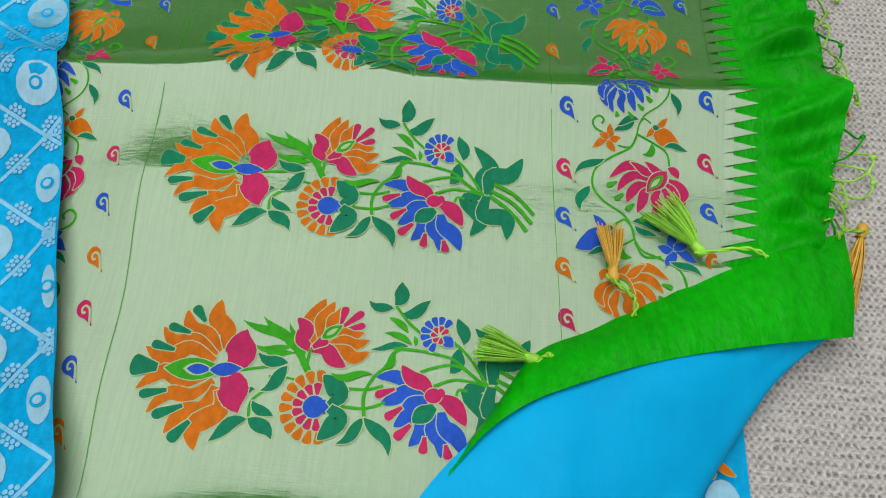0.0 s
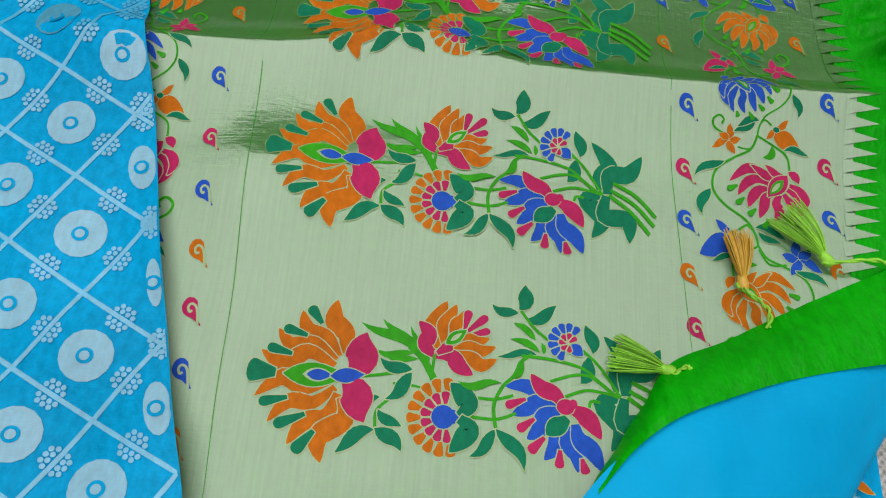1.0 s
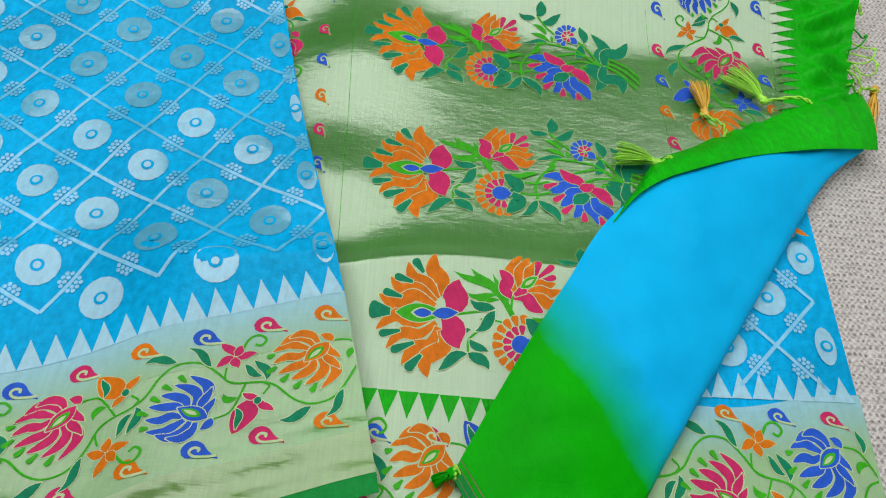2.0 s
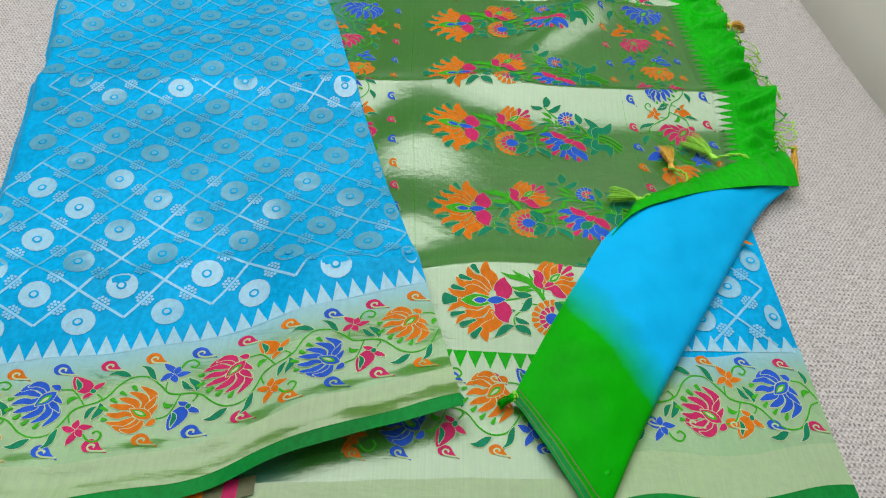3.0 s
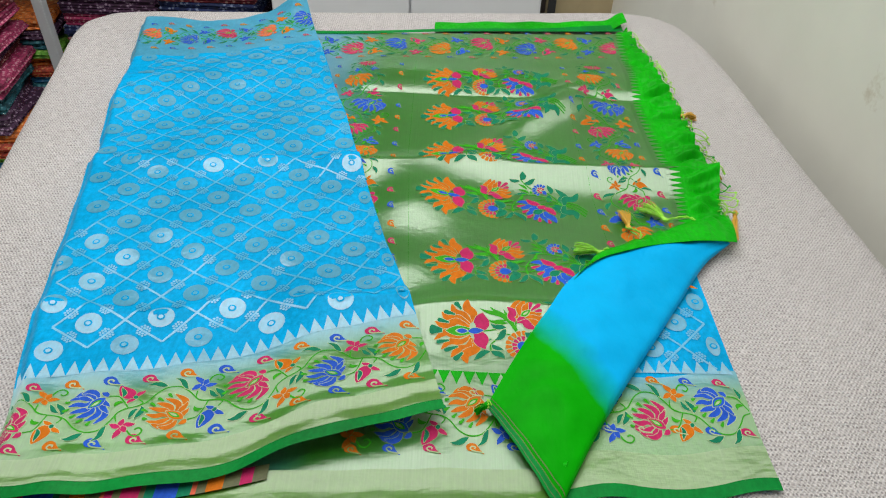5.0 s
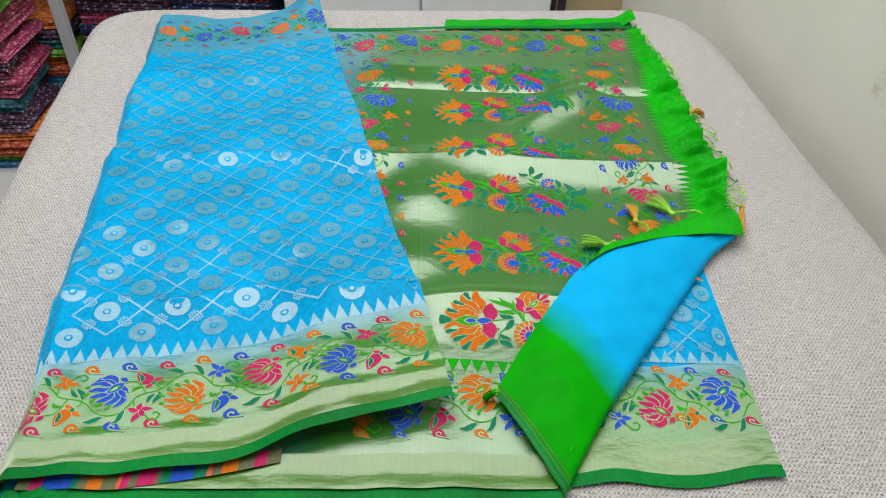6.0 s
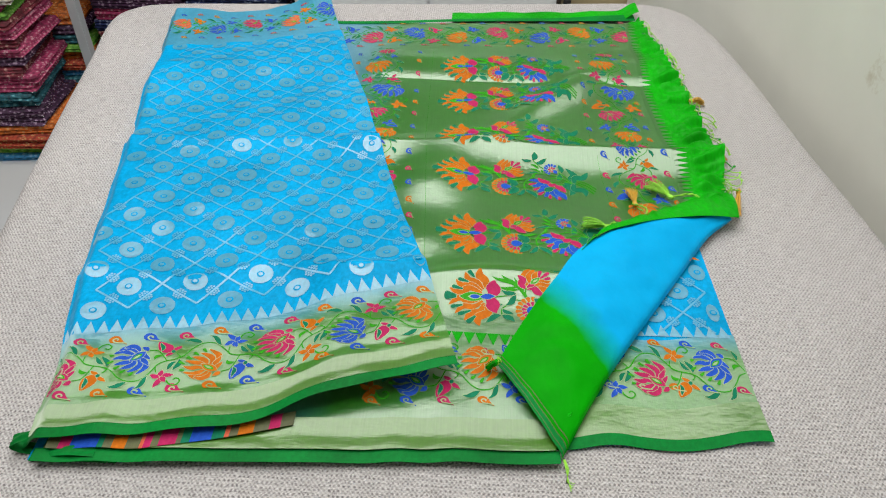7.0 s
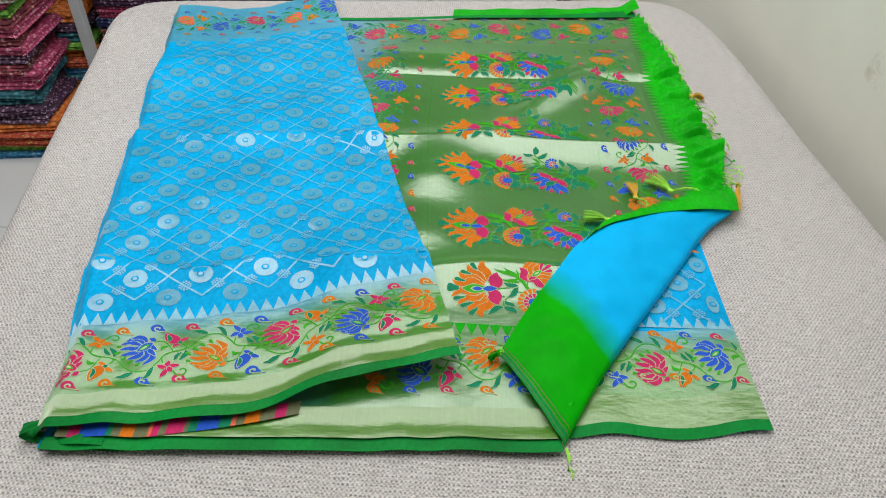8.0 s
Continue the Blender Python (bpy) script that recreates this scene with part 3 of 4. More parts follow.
    P(572, 592, 592, 579, 9, "h", 0.0, 0.0, "leaf", 0.0)
    # round blossom
    m.layer = 1
    m.ring_of_drops(560, 717, 40, 63, 84, 276, 11, 20, "o")
    m.ring_of_drops(560, 717, 20, 41, 88, 272, 8, 17, "p")
    m.disc(556, 717, 19, 19, "b", 1.7)
    P(562, 717, 584, 717, 26, "b", 0.0, 0.0, "leaf", 0.0)
    F(34, "t", (582, 716), (598, 700), (588, 682), (570, 663))
    F(34, "t", (582, 720), (598, 736), (586, 752), (564, 772))
    P(582, 660, 654, 664, 16, "l", 0.06, 0.06, "leaf", 0.0)
    P(672, 655, 694, 622, 16, "l", 0.1, 0.06, "leaf", 0.0)
    for x1, y1, w, bow in ((595, 779, 22, -0.1), (684, 766, 19, 0.1), (681, 802, 26, -0.12)):
        P(640, 738, x1, y1, w, "t", bow, 0.04, "leaf", 1.7)
    # blue and pink lotus
    m.layer = 1
    F(24, "b", (738, 694), (712, 678), (690, 668), (660, 669))
    F(26, "b", (742, 702), (714, 694), (692, 706), (667, 715))
    F(30, "b", (746, 710), (722, 716), (712, 738), (689, 754))
    F(30, "b", (758, 724), (742, 740), (736, 764), (714, 787))
    F(30, "b", (764, 734), (754, 758), (768, 780), (766, 807))
    F(31, "b", (770, 732), (774, 756), (794, 776), (806, 807))
    for x, y, x1, y1, w in ((692, 690, 658, 701, 18), (704, 722, 675, 740, 19), (718, 752, 691, 774, 21), (741, 772, 737, 800, 19), (775, 786, 779, 810, 19)):
        P(x, y, x1, y1, w, "p", 0.0, 0.0, "drop", 1.7)
    F(30, "t", (758, 722), (748, 730), (734, 738), (721, 748))
    F(28, "p", (754, 704), (742, 684), (720, 672), (704, 649))
    F(31, "p", (764, 708), (782, 716), (796, 730), (810, 757))
    m.disc(757, 704, 15, 13, "p", 1.7)
    m.disc(770, 700, 7, 8, "p", 0.0)
    # spray of leaves above
    m.layer = 1
    for x0, y0, x1, y1, w, bow in ((692, 538, 706, 494, 32, 0.14), (690, 544, 646, 528, 20, -0.14), (702, 556, 757, 531, 25, 0.14), (716, 617, 650, 619, 14, 0.06), (812, 616, 804, 566, 26, 0.1), (786, 666, 806, 620, 29, 0.1)):
        P(x0, y0, x1, y1, w, "t", bow, 0.04, "leaf", 1.7)
    for x0, y0, x1, y1, w in ((716, 592, 681, 561, 14), (722, 613, 674, 589, 14), (728, 616, 726, 596, 9)):
        P(x0, y0, x1, y1, w, "l", 0.1, 0.0, "leaf", 0.0)
    m.ring_of_drops(770, 596, 14, 34, 118, 310, 8, 15, "b")
    P(776, 600, 794, 620, 24, "b", 0.0, 0.0, "leaf", 1.7)
    m.ring_of_drops(772, 597, 2, 17, 90, 330, 6, 11, "p")
    # bow of long leaves
    m.layer = 1
    F(34, "t", (852, 692), (848, 656), (866, 630), (834, 586))
    F(36, "t", (860, 688), (866, 650), (902, 646), (929, 610))
    F(34, "t", (850, 690), (818, 700), (846, 740), (824, 776))
    F(35, "t", (857, 692), (850, 732), (892, 740), (892, 784))
    return m.build("bouquet_motif", pallu)


TRIO = ("o", "p", "b")
BUD_OF = {"o": "p", "p": "b", "b": "o", "r": "b"}


def lotus_unit(m, c1, c2, c3):
    """Half a wave of the vine: lotus, hanging bud and small flower, in design units along (235,425)-(293,690)."""
    P = m.petal
    F = lambda w, key, *pts: m.stem(pts, w, key, 2.2, 14, "lotus")
    m.stem([(235, 425), (255, 455), (300, 472), (345, 497), (361, 540), (345, 582), (305, 625), (293, 660), (293, 690)], 5.5)
    m.stem([(235, 425), (195, 455), (172, 480), (172, 516)], 5.0)
    m.stem([(294, 698), (280, 735), (242, 740)], 5.0)
    m.stem([(296, 650), (306, 638), (328, 648)], 5.0)
    m.stem([(188, 712), (160, 702), (150, 682), (165, 664), (182, 672), (178, 686)], 6.5)
    P(204, 452, 230, 476, 20, "l", 0.35, 0.0, "leaf", 0.0)
    # bowl of curling petals
    m.layer = 1
    F(25, c1, (208, 530), (245, 506), (275, 500), (318, 526))
    F(24, c1, (222, 544), (252, 526), (280, 534), (306, 562))
    F(24, c1, (224, 556), (252, 552), (274, 570), (290, 594))
    F(24, c1, (220, 564), (242, 572), (254, 596), (272, 624))
    F(24, c1, (208, 570), (222, 588), (222, 612), (240, 638))
    F(25, c1, (198, 568), (190, 592), (186, 612), (206, 644))
    F(24, c1, (188, 558), (168, 580), (164, 606), (186, 630))
    F(22, c1, (180, 548), (160, 562), (152, 588), (166, 612))
    P(176, 516, 157, 546, 24, c1, 0.15, 0.0, "leaf", 2.2)
    P(196, 524, 262, 491, 24, c1, 0.14, 0.05, "leaf", 2.2)
    P(182, 524, 228, 494, 21, c1, 0.14, 0.05, "leaf", 2.2)
    P(180, 524, 238, 572, 44, c1, 0.0, 0.0, "leaf", 2.2)
    P(192, 534, 232, 567, 25, "l", 0.0, 0.0, "leaf", 0.0)
    P(200, 540, 227, 562, 12, "h", 0.0, 0.0, "leaf", 0.0)
    for x0, y0, x1, y1 in ((302, 538, 328, 546), (294, 570, 316, 584), (274, 600, 296, 614), (250, 630, 270, 648), (214, 638, 222, 654)):
        P(x0, y0, x1, y1, 17, "l", 0.0, 0.0, "drop", 0.0)
    # hanging bud
    m.layer = 1
    F(54, c2, (338, 656), (362, 672), (388, 684), (430, 699))
    P(342, 652, 375, 619, 22, c2, 0.12, 0.05, "leaf", 2.2)
    P(336, 656, 322, 692, 20, c2, -0.1, 0.0, "leaf", 2.2)
    m.disc(345, 657, 10, 8, "t", 2.0)
    # small flower
    m.layer = 1
    for x, y in ((204, 678), (246, 714), (238, 764), (166, 764), (178, 716)):
        P(210, 728, x, y, 25, c3, 0.06, 0.04, "leaf", 1.4)
    for x0, y0, x1, y1, w, bow in ((236, 388, 290, 411, 20, 0.1), (176, 464, 122, 481, 17, 0.12), (322, 478, 398, 507, 22, -0.1), (368, 542, 402, 604, 27, -0.14), (288, 646, 228, 680, 24, 0.14)):
        P(x0, y0, x1, y1, w, "t", bow, 0.04, "leaf", 2.0)


def vine(nodes, place, parent, first_colour=0, first_side=False, step=1, palette=TRIO):
    for i in range(len(nodes) - 1):
        f = similarity((235, 425), (293, 690), nodes[i], nodes[i + 1], mirror=(i % 2 == 0) ^ first_side)
        m = Motif(lambda p, f=f: place(f(p)))
        c = palette[(first_colour + step * i) % 3]
        lotus_unit(m, c, BUD_OF[c], BUD_OF[c])
        m.build("lotus_vine_motif", parent)


def paisley_row(points, ahead, aside, place, parent, first=0, size=1.0, palette=TRIO, step=1):
    """Plump commas of silk with a pale curl inside; ahead and aside: the directions of the tail and of the back."""
    for i, (x, y) in enumerate(points):
        def to(p, x=x, y=y):
            s = 0.00027 * size
            return place((x + s * (p[0] * aside[0] + p[1] * ahead[0]), y + s * (p[0] * aside[1] + p[1] * ahead[1])))
        m = Motif(to)
        c = palette[(first + step * i) % len(palette)]
        m.stem([(2, -30), (-5, -14), (-3, 0), (7, 14), (22, 36)], 37, c, 0.0, 18, "comma")
        m.up = 0.00025
        m.stem([(16, 34), (14, 14), (9, -8), (-2, -16), (-9, -8), (-5, 3), (1, 0)], 5.5, "h", 0.0, 18)
        m.build("paisley_motif", parent)


def zigzag(base, tip_shift, width, place, parent, key, name="temple_edge_motif"):
    """A row of pointed teeth; base: points along the line, tip_shift: where the point stands from the middle of its foot."""
    for (x0, y0), (x1, y1) in zip(base[:-1], base[1:]):
        m = Motif(lambda p: place(p))
        cx, cy = (x0 + x1) / 2, (y0 + y1) / 2
        foot = math.hypot(x1 - x0, y1 - y0) * width
        m.petal(cx, cy, cx + tip_shift[0], cy + tip_shift[1], foot, key, 0.0, 0.0, "tri", 0.0, 7)
        m.build(name, parent)


ROWS_OF_BOUQUETS = [((0.021, -0.122), (0.228, -0.123)), ((0.0035, 0.0035), (0.2145, 0.009)), ((-0.0085, 0.1405), (0.2045, 0.1385)), ((-0.010, 0.257), (0.204, 0.268)),
                    ((-0.012, 0.379), (0.200, 0.412)), ((-0.013, 0.498), (0.197, 0.512))]
for left, right in ROWS_OF_BOUQUETS:
    bouquet(left, right)

RIGHT_NODES = [(0.298, 0.600), (0.304, 0.552), (0.302, 0.478), (0.304, 0.388), (0.302, 0.318), (0.306, 0.252), (0.308, 0.192), (0.305, 0.114), (0.317, 0.043), (0.321, -0.023)]
vine(RIGHT_NODES, on_pallu, pallu, 0, False, 1, ("p", "o", "b"))
LEFT_NODES = [(x - 0.405 - 0.06 * max(0, y - 0.2), y - 0.025) for x, y in RIGHT_NODES]
vine(LEFT_NODES, on_pallu, pallu, 0, False, 1, ("p", "o", "b"))
ys = [0.57, 0.53, 0.49, 0.43, 0.39, 0.35, 0.305, 0.265]
low_rows = [0.206, 0.163, 0.126, 0.089, 0.054, 0.018, -0.019, -0.056]
paisley_row([(0.250, y) for y in ys], (0, -1), (1, 0), on_pallu, pallu, 0, 0.9, ("b", "o", "p"))
paisley_row([(0.260 + 0.07 * max(0, 0.09 - y), y) for y in low_rows], (0.12, -1), (1, 0.12), on_pallu, pallu, 0, 1.0, "bpbopbop")
paisley_row([(0.348 - 0.02 * max(0, y - 0.3), y + 0.012) for y in ys], (0, -1), (1, 0), on_pallu, pallu, 0, 0.9, ("b", "o", "p"))
paisley_row([(0.356 + 0.07 * max(0, 0.1 - y), y + 0.010) for y in low_rows[:6]], (0.12, -1), (1, 0.12), on_pallu, pallu, 0, 1.0, "bpbopbop")
paisley_row([(-0.047 - 0.02 * max(0, y - 0.2), y - 0.018) for y in ys], (0, -1), (1, 0), on_pallu, pallu, 0, 0.9, ("b", "o", "p"))
paisley_row([(-0.047 + 0.09 * max(0, 0.19 - y), y - 0.02) for y in low_rows], (0.1, -1), (1, 0.1), on_pallu, pallu, 0, 0.95, "bpbopbop")
paisley_row([(-0.165 - 0.02 * max(0, y - 0.2), y - 0.018) for y in ys], (0, -1), (1, 0), on_pallu, pallu, 0, 0.9, ("b", "o", "p"))
# pointed temple edge between the zari and the plain green end
edge_pts = [spline(PALLU_RIGHT, 0.30 + 0.70 * i / 62) for i in range(63)]
EDGE_Y, EDGE_X = [p.y for p in edge_pts], [p.x for p in edge_pts]


def on_edge(p):
    """Flush with the zari at the foot of a tooth, over the plain strip at its point."""
    return p[0], p[1], float(z_pallu(p[0], p[1])) + 0.0001 + 0.0010 * float(smooth(-0.0165, -0.0115, p[0] - float(np.interp(p[1], EDGE_Y, EDGE_X))))


zigzag([(p.x - 0.0165, p.y) for p in edge_pts], (0.0225, 0.0005), 1.0, on_edge, pallu, "y")
# fine woven guide lines along the bouquet field
for x0, y0, x1, y1 in ((0.248, 0.205, 0.262, -0.02), (0.246, 0.58, 0.247, 0.215), (-0.022, 0.20, -0.003, -0.16), (-0.03, 0.58, -0.026, 0.215)):
    m = Motif(on_pallu)
    m.stem([(x0, y0), ((x0 + x1) / 2, (y0 + y1) / 2 + 0.001), (x1, y1)], 0.0004, "l", 0.0, 60)
    m.build("woven_line_motif", pallu)

# pallu far border
def far_axis(x):
    return 0.668 + 0.10 * x


nodes = [(x, far_axis(x)) for x in np.arange(0.403, -0.36, -0.0868)]
vine(nodes, on_pallu, pallu, 0, False, 1, ("p", "o", "b"))
xs = np.arange(0.372, -0.30, -0.0432)
paisley_row([(x, far_axis(x) + 0.062) for x in xs], (1, 0.1), (0.1, -1), on_pallu, pallu, 1, 0.9)
paisley_row([(x + 0.01, far_axis(x) - 0.055) for x in xs], (1, 0.1), (0.1, -1), on_pallu, pallu, 0, 0.9)
band("far_selvage", lambda x: far_line(x), lambda x: far_line(x) + 0.014 + 0.02 * smooth(0.2, 0.4, x), -0.33, 0.405, z_pallu, SELVAGE, "dark green far selvage", 0.0012)
band("back_fold", lambda x: far_line(x) + 0.012, lambda x: far_line(x) + 0.052 + 0.015 * smooth(0.25, 0.40, x), 0.0, 0.412, lambda x, y: z_pallu(x, y) - 0.001 + 0.0012 * np.sin(60 * x + 25 * y) + 0.016 * smooth(0.375, 0.41, x), GREEN, "bright green layer showing behind the far edge")

# pallu near border
zigzag([(x, -0.178 - 0.03 * (x - 0.03)) for x in np.arange(-0.01, 0.20, 0.0139)], (0.0, -0.0185), 1.0, on_pallu, pallu, "g")
vine([(0.181, -0.228), (0.104, -0.233), (0.027, -0.238), (-0.05, -0.243)], on_pallu, pallu, 0, False, 1, ("p", "o", "b"))
paisley_row([(x, -0.208) for x in (0.145, 0.108, 0.071, 0.034)], (1, 0), (0, -1), on_pallu, pallu, 2)
paisley_row([(x, -0.282 + 0.05 * x) for x in (0.15, 0.112, 0.071, 0.028, -0.012, -0.05)], (1, 0), (0, -1), on_pallu, pallu, 1)
band("lower_zari_band", lambda x: near_line(x) + 0.0105, lambda x: near_line(x) + 0.048, -0.345, 0.142, lambda x, y: z_pallu(x, y) - 0.0026 * np.sin(np.pi * np.clip((y - near_line(x) - 0.0105) / 0.0375, 0, 1)) ** 2 + 0.0026, ZARI_BAND, "plain silver-gold zari band", 0.0012)
band("lower_selvage", lambda x: near_line(x) - 0.003, lambda x: near_line(x) + 0.011, -0.372, 0.146, z_pallu, SELVAGE, "dark green selvage", 0.0009)


# body layer: lotus vine borders, silver lattice


def on_body(p):
    """p: metres in from the right edge (along the cloth), metres from the near edge."""
    l, r = body_edges(p[1])
    u = min(max(1 - p[0] / (r - l).length, 0.006), 0.998)
    x, y = body_xy(u, p[1])
    return x, y, z_body_uv(u, x, y) + seam(p[1]) + 0.00028


body = bpy.data.objects["body_panel"]
nb = bpy.data.objects["near_border"]
fb = bpy.data.objects["far_border"]
vine([(-0.009 + 0.0775 * i, 0.0905) for i in range(7)], lambda p: on_body((p[0], 0.0875 + (p[1] - 0.0905) * 0.80)), nb, 0, False, 1, ("o", "b", "p"))
paisley_row([(0.012 + 0.0385 * i, 0.124) for i in range(11)], (-1, 0), (0, -1), on_body, nb, 0, 1.12, ("o", "p", "b"))
paisley_row([(0.022 + 0.0385 * i, 0.051) for i in range(11)], (-1, 0), (0, -1), on_body, nb, 0, 1.12, ("o", "p", "b"))
zigzag([(0.0148 * i, 0.1385) for i in range(30)], (0.0, 0.0195), 1.0, on_body, body, "w")
vine([(-0.02 + 0.074 * i, 1.020) for i in range(6)], on_body, fb, 1, False, 2, ("r", "b", "p"))
paisley_row([(0.02 + 0.036 * i, 1.072) for i in range(9)], (-1, 0), (0, -1), on_body, fb, 0, 0.9)
paisley_row([(0.02 + 0.036 * i, 0.965) for i in range(9)], (-1, 0), (0, -1), on_body, fb, 1, 0.9)

STEP_P, STEP_V = 0.0392, 0.0372


def lattice_point(i, j):
    v = 0.177 + STEP_V * j - 0.004 * math.exp(-((j - 3) / 2.5) ** 2)
    aside = float(np.interp(v, [0.0, 0.18, 0.31, 0.50, 0.68, 0.85, 1.1], [0.0, 0.002, 0.014, 0.029, 0.024, 0.018, 0.009]))
    return 0.027 + STEP_P * i + 0.010 * max(0.0, 1 - j / 5) + aside, v


def inside(p, v, w=0.0):
    l, r = body_edges(v)
    return w <= p <= (r - l).length - 0.012 - w and 0.140 + w <= v <= 0.925 - w


def medallion(place, p, v, rx, parent):
    m = Motif(place)
    m.disc(p, v, rx, 0.0150, "s", 0.0)
    m.up = 0.0004
    m.disc(p + 0.0005, v - 0.0002, 0.0048, 0.0046, "u", 0.0)
    m.up = 0.0007
    m.disc(p + 0.0005, v - 0.0002, 0.0028, 0.0027, "s", 0.0)
    m.build("medallion_motif", parent)


def lattice_bar(place, a, b, parent):
    """A slanting silver line with clusters of beads either side of its middle."""
    m = Motif(place)
    m.stem([(a[0] + (b[0] - a[0]) * k / 8, a[1] + (b[1] - a[1]) * k / 8) for k in range(9)], 0.0027, "f", 0.0, 9)
    run = math.hypot(b[0] - a[0], b[1] - a[1])
    ux, uy = (b[0] - a[0]) / run, (b[1] - a[1]) / run
    cx, cy = (a[0] + b[0]) / 2, (a[1] + b[1]) / 2
    m.up = 0.0002
    for s in (-1, 1):
        for along, out in ((-0.0054, 0.0032), (-0.0018, 0.0034), (0.0018, 0.0034), (0.0054, 0.0032), (-0.0036, 0.0062), (0.0, 0.0064), (0.0036, 0.0062)):
            m.disc(cx + ux * along - uy * out * s, cy + uy * along + ux * out * s, 0.0015, 0.0015, "f", 0.0)
    m.build("lattice_motif", parent)


for j in range(-1, 21):
    for i in range(-3, 12):
        p, v = lattice_point(i, j)
        if (i + j) % 2 == 1:
            if inside(p, v, 0.004):
                medallion(on_body, p, v, min(0.0148, p - 0.0003), body)
            elif -0.012 < p < 0.004 and inside(0.02, v, 0.01):
                medallion(on_body, 0.0075, v, 0.0072, body)
        else:
            for dv in (1, -1):
                q = lattice_point(i + 1, j + dv)
                a, b = Vector((p, v)), Vector(q)
                if a.x < 0.001 < b.x:
                    a = a.lerp(b, (0.001 - a.x) / (b.x - a.x))
                if inside(a.x, a.y) and inside(b.x, b.y):
                    lattice_bar(on_body, a, b, body)

# lower layer: its border and lattice where it shows
def on_low(p):
    x = min(p[0], 0.3665)  # cut off at the cloth's edge
    return x, p[1], float(z_low(x, p[1])) + 0.0007


low = bpy.data.objects["under_panel"]
band("under_border", lambda x: low_near(x) + 0.05, lambda x: low_near(x) + 0.114, -0.37, 0.3686, z_low, BORDER, "pale green zari border with a lotus vine", 0.0006)
band("under_border_edge", lambda x: low_near(x) + 0.1135, lambda x: low_near(x) + 0.150, -0.37, 0.3684, z_low, BORDER_EDGE, "silvery blue edge of the border", 0.0006)
band("under_zari_band", lambda x: low_near(x) + 0.0125, lambda x: low_near(x) + 0.0505, -0.37, 0.3692, z_low, ZARI_BAND, "plain silver-gold zari band", 0.0009)
band("under_selvage", lambda x: low_near(x) - 0.0015, lambda x: low_near(x) + 0.013, -0.378, 0.3696, z_low, SELVAGE, "dark green selvage", 0.0007)
vine([(0.368, -0.217), (0.294, -0.220), (0.220, -0.223), (0.146, -0.225)], on_low, low, 0, True, 1, ("b", "p", "o"))
paisley_row([(0.345 - 0.037 * i, -0.178) for i in range(5)], (1, 0), (0, -1), on_low, low, 1)
paisley_row([(0.358 - 0.037 * i, -0.243) for i in range(6)], (1, 0), (0, -1), on_low, low, 1)
zigzag([(0.364 - 0.0146 * i, -0.164 - 0.0004 * i) for i in range(13)], (0.0, 0.0185), 1.0, on_low, low, "w")
for x, y in ((0.353, -0.122), (0.279, -0.128), (0.316, -0.085), (0.350, -0.048)):
    medallion(on_low, x, y, min(0.0148, 0.3605 - x), low)
for a, b in (((0.316, -0.124), (0.280, -0.088)), ((0.316, -0.124), (0.352, -0.086)), ((0.316, -0.124), (0.284, -0.157)), ((0.316, -0.124), (0.348, -0.157)), ((0.352, -0.086), (0.318, -0.050))):
    lattice_bar(on_low, a, b, low)

# ---- the near right corner of the pallu, folded back on itself ----
FOLD = [(0.147, -0.346, 0.008), (0.189, -0.269, 0.010), (0.238, -0.191, 0.010), (0.284, -0.123, 0.010), (0.332, -0.051, 0.009), (0.379, 0.018, 0.010), (0.419, 0.057, 0.012)]
FREE = [(0.083, -0.234, 0.014), (0.108, -0.187, 0.020), (0.134, -0.140, 0.022), (0.158, -0.099, 0.022), (0.200, -0.034, 0.022), (0.290, 0.036, 0.019), (0.405, 0.056, 0.016)]


def flap_fn(u, v):
    a, b = spline(FOLD, v), spline(FREE, v)
    p = a.lerp(b, u)
    puff = math.sin(math.pi * min(1, u * 1.0)) ** 0.45 if u < 0.5 else 1 - 0.55 * ((u - 0.5) / 0.5) ** 2
    z = a.z * (1 - u) + b.z * u + 0.020 * puff * (0.62 + 0.38 * min(1, v * 4)) * (1 - 0.5 * max(0, v - 0.8) / 0.2)
    z += 0.0011 * math.sin(95 * (p.x + 0.8 * p.y) + 2.5 * math.sin(40 * p.y - 30 * p.x)) * math.sin(math.pi * u) ** 0.5 * (0.5 + 0.5 * math.sin(21 * p.y + 33 * p.x))
    z += 0.0012 * math.sin(60 * p.x + 35 * p.y) * math.sin(math.pi * u) + 0.0008 * math.sin(150 * p.y - 60 * p.x) * u * (1 - u) * 3
    out = Vector((0.83, -0.56, 0)) * (0.003 * math.sin(math.pi * min(1, u / 0.14)) if u < 0.14 else 0.0)
    return p.x + out.x, p.y + out.y, z


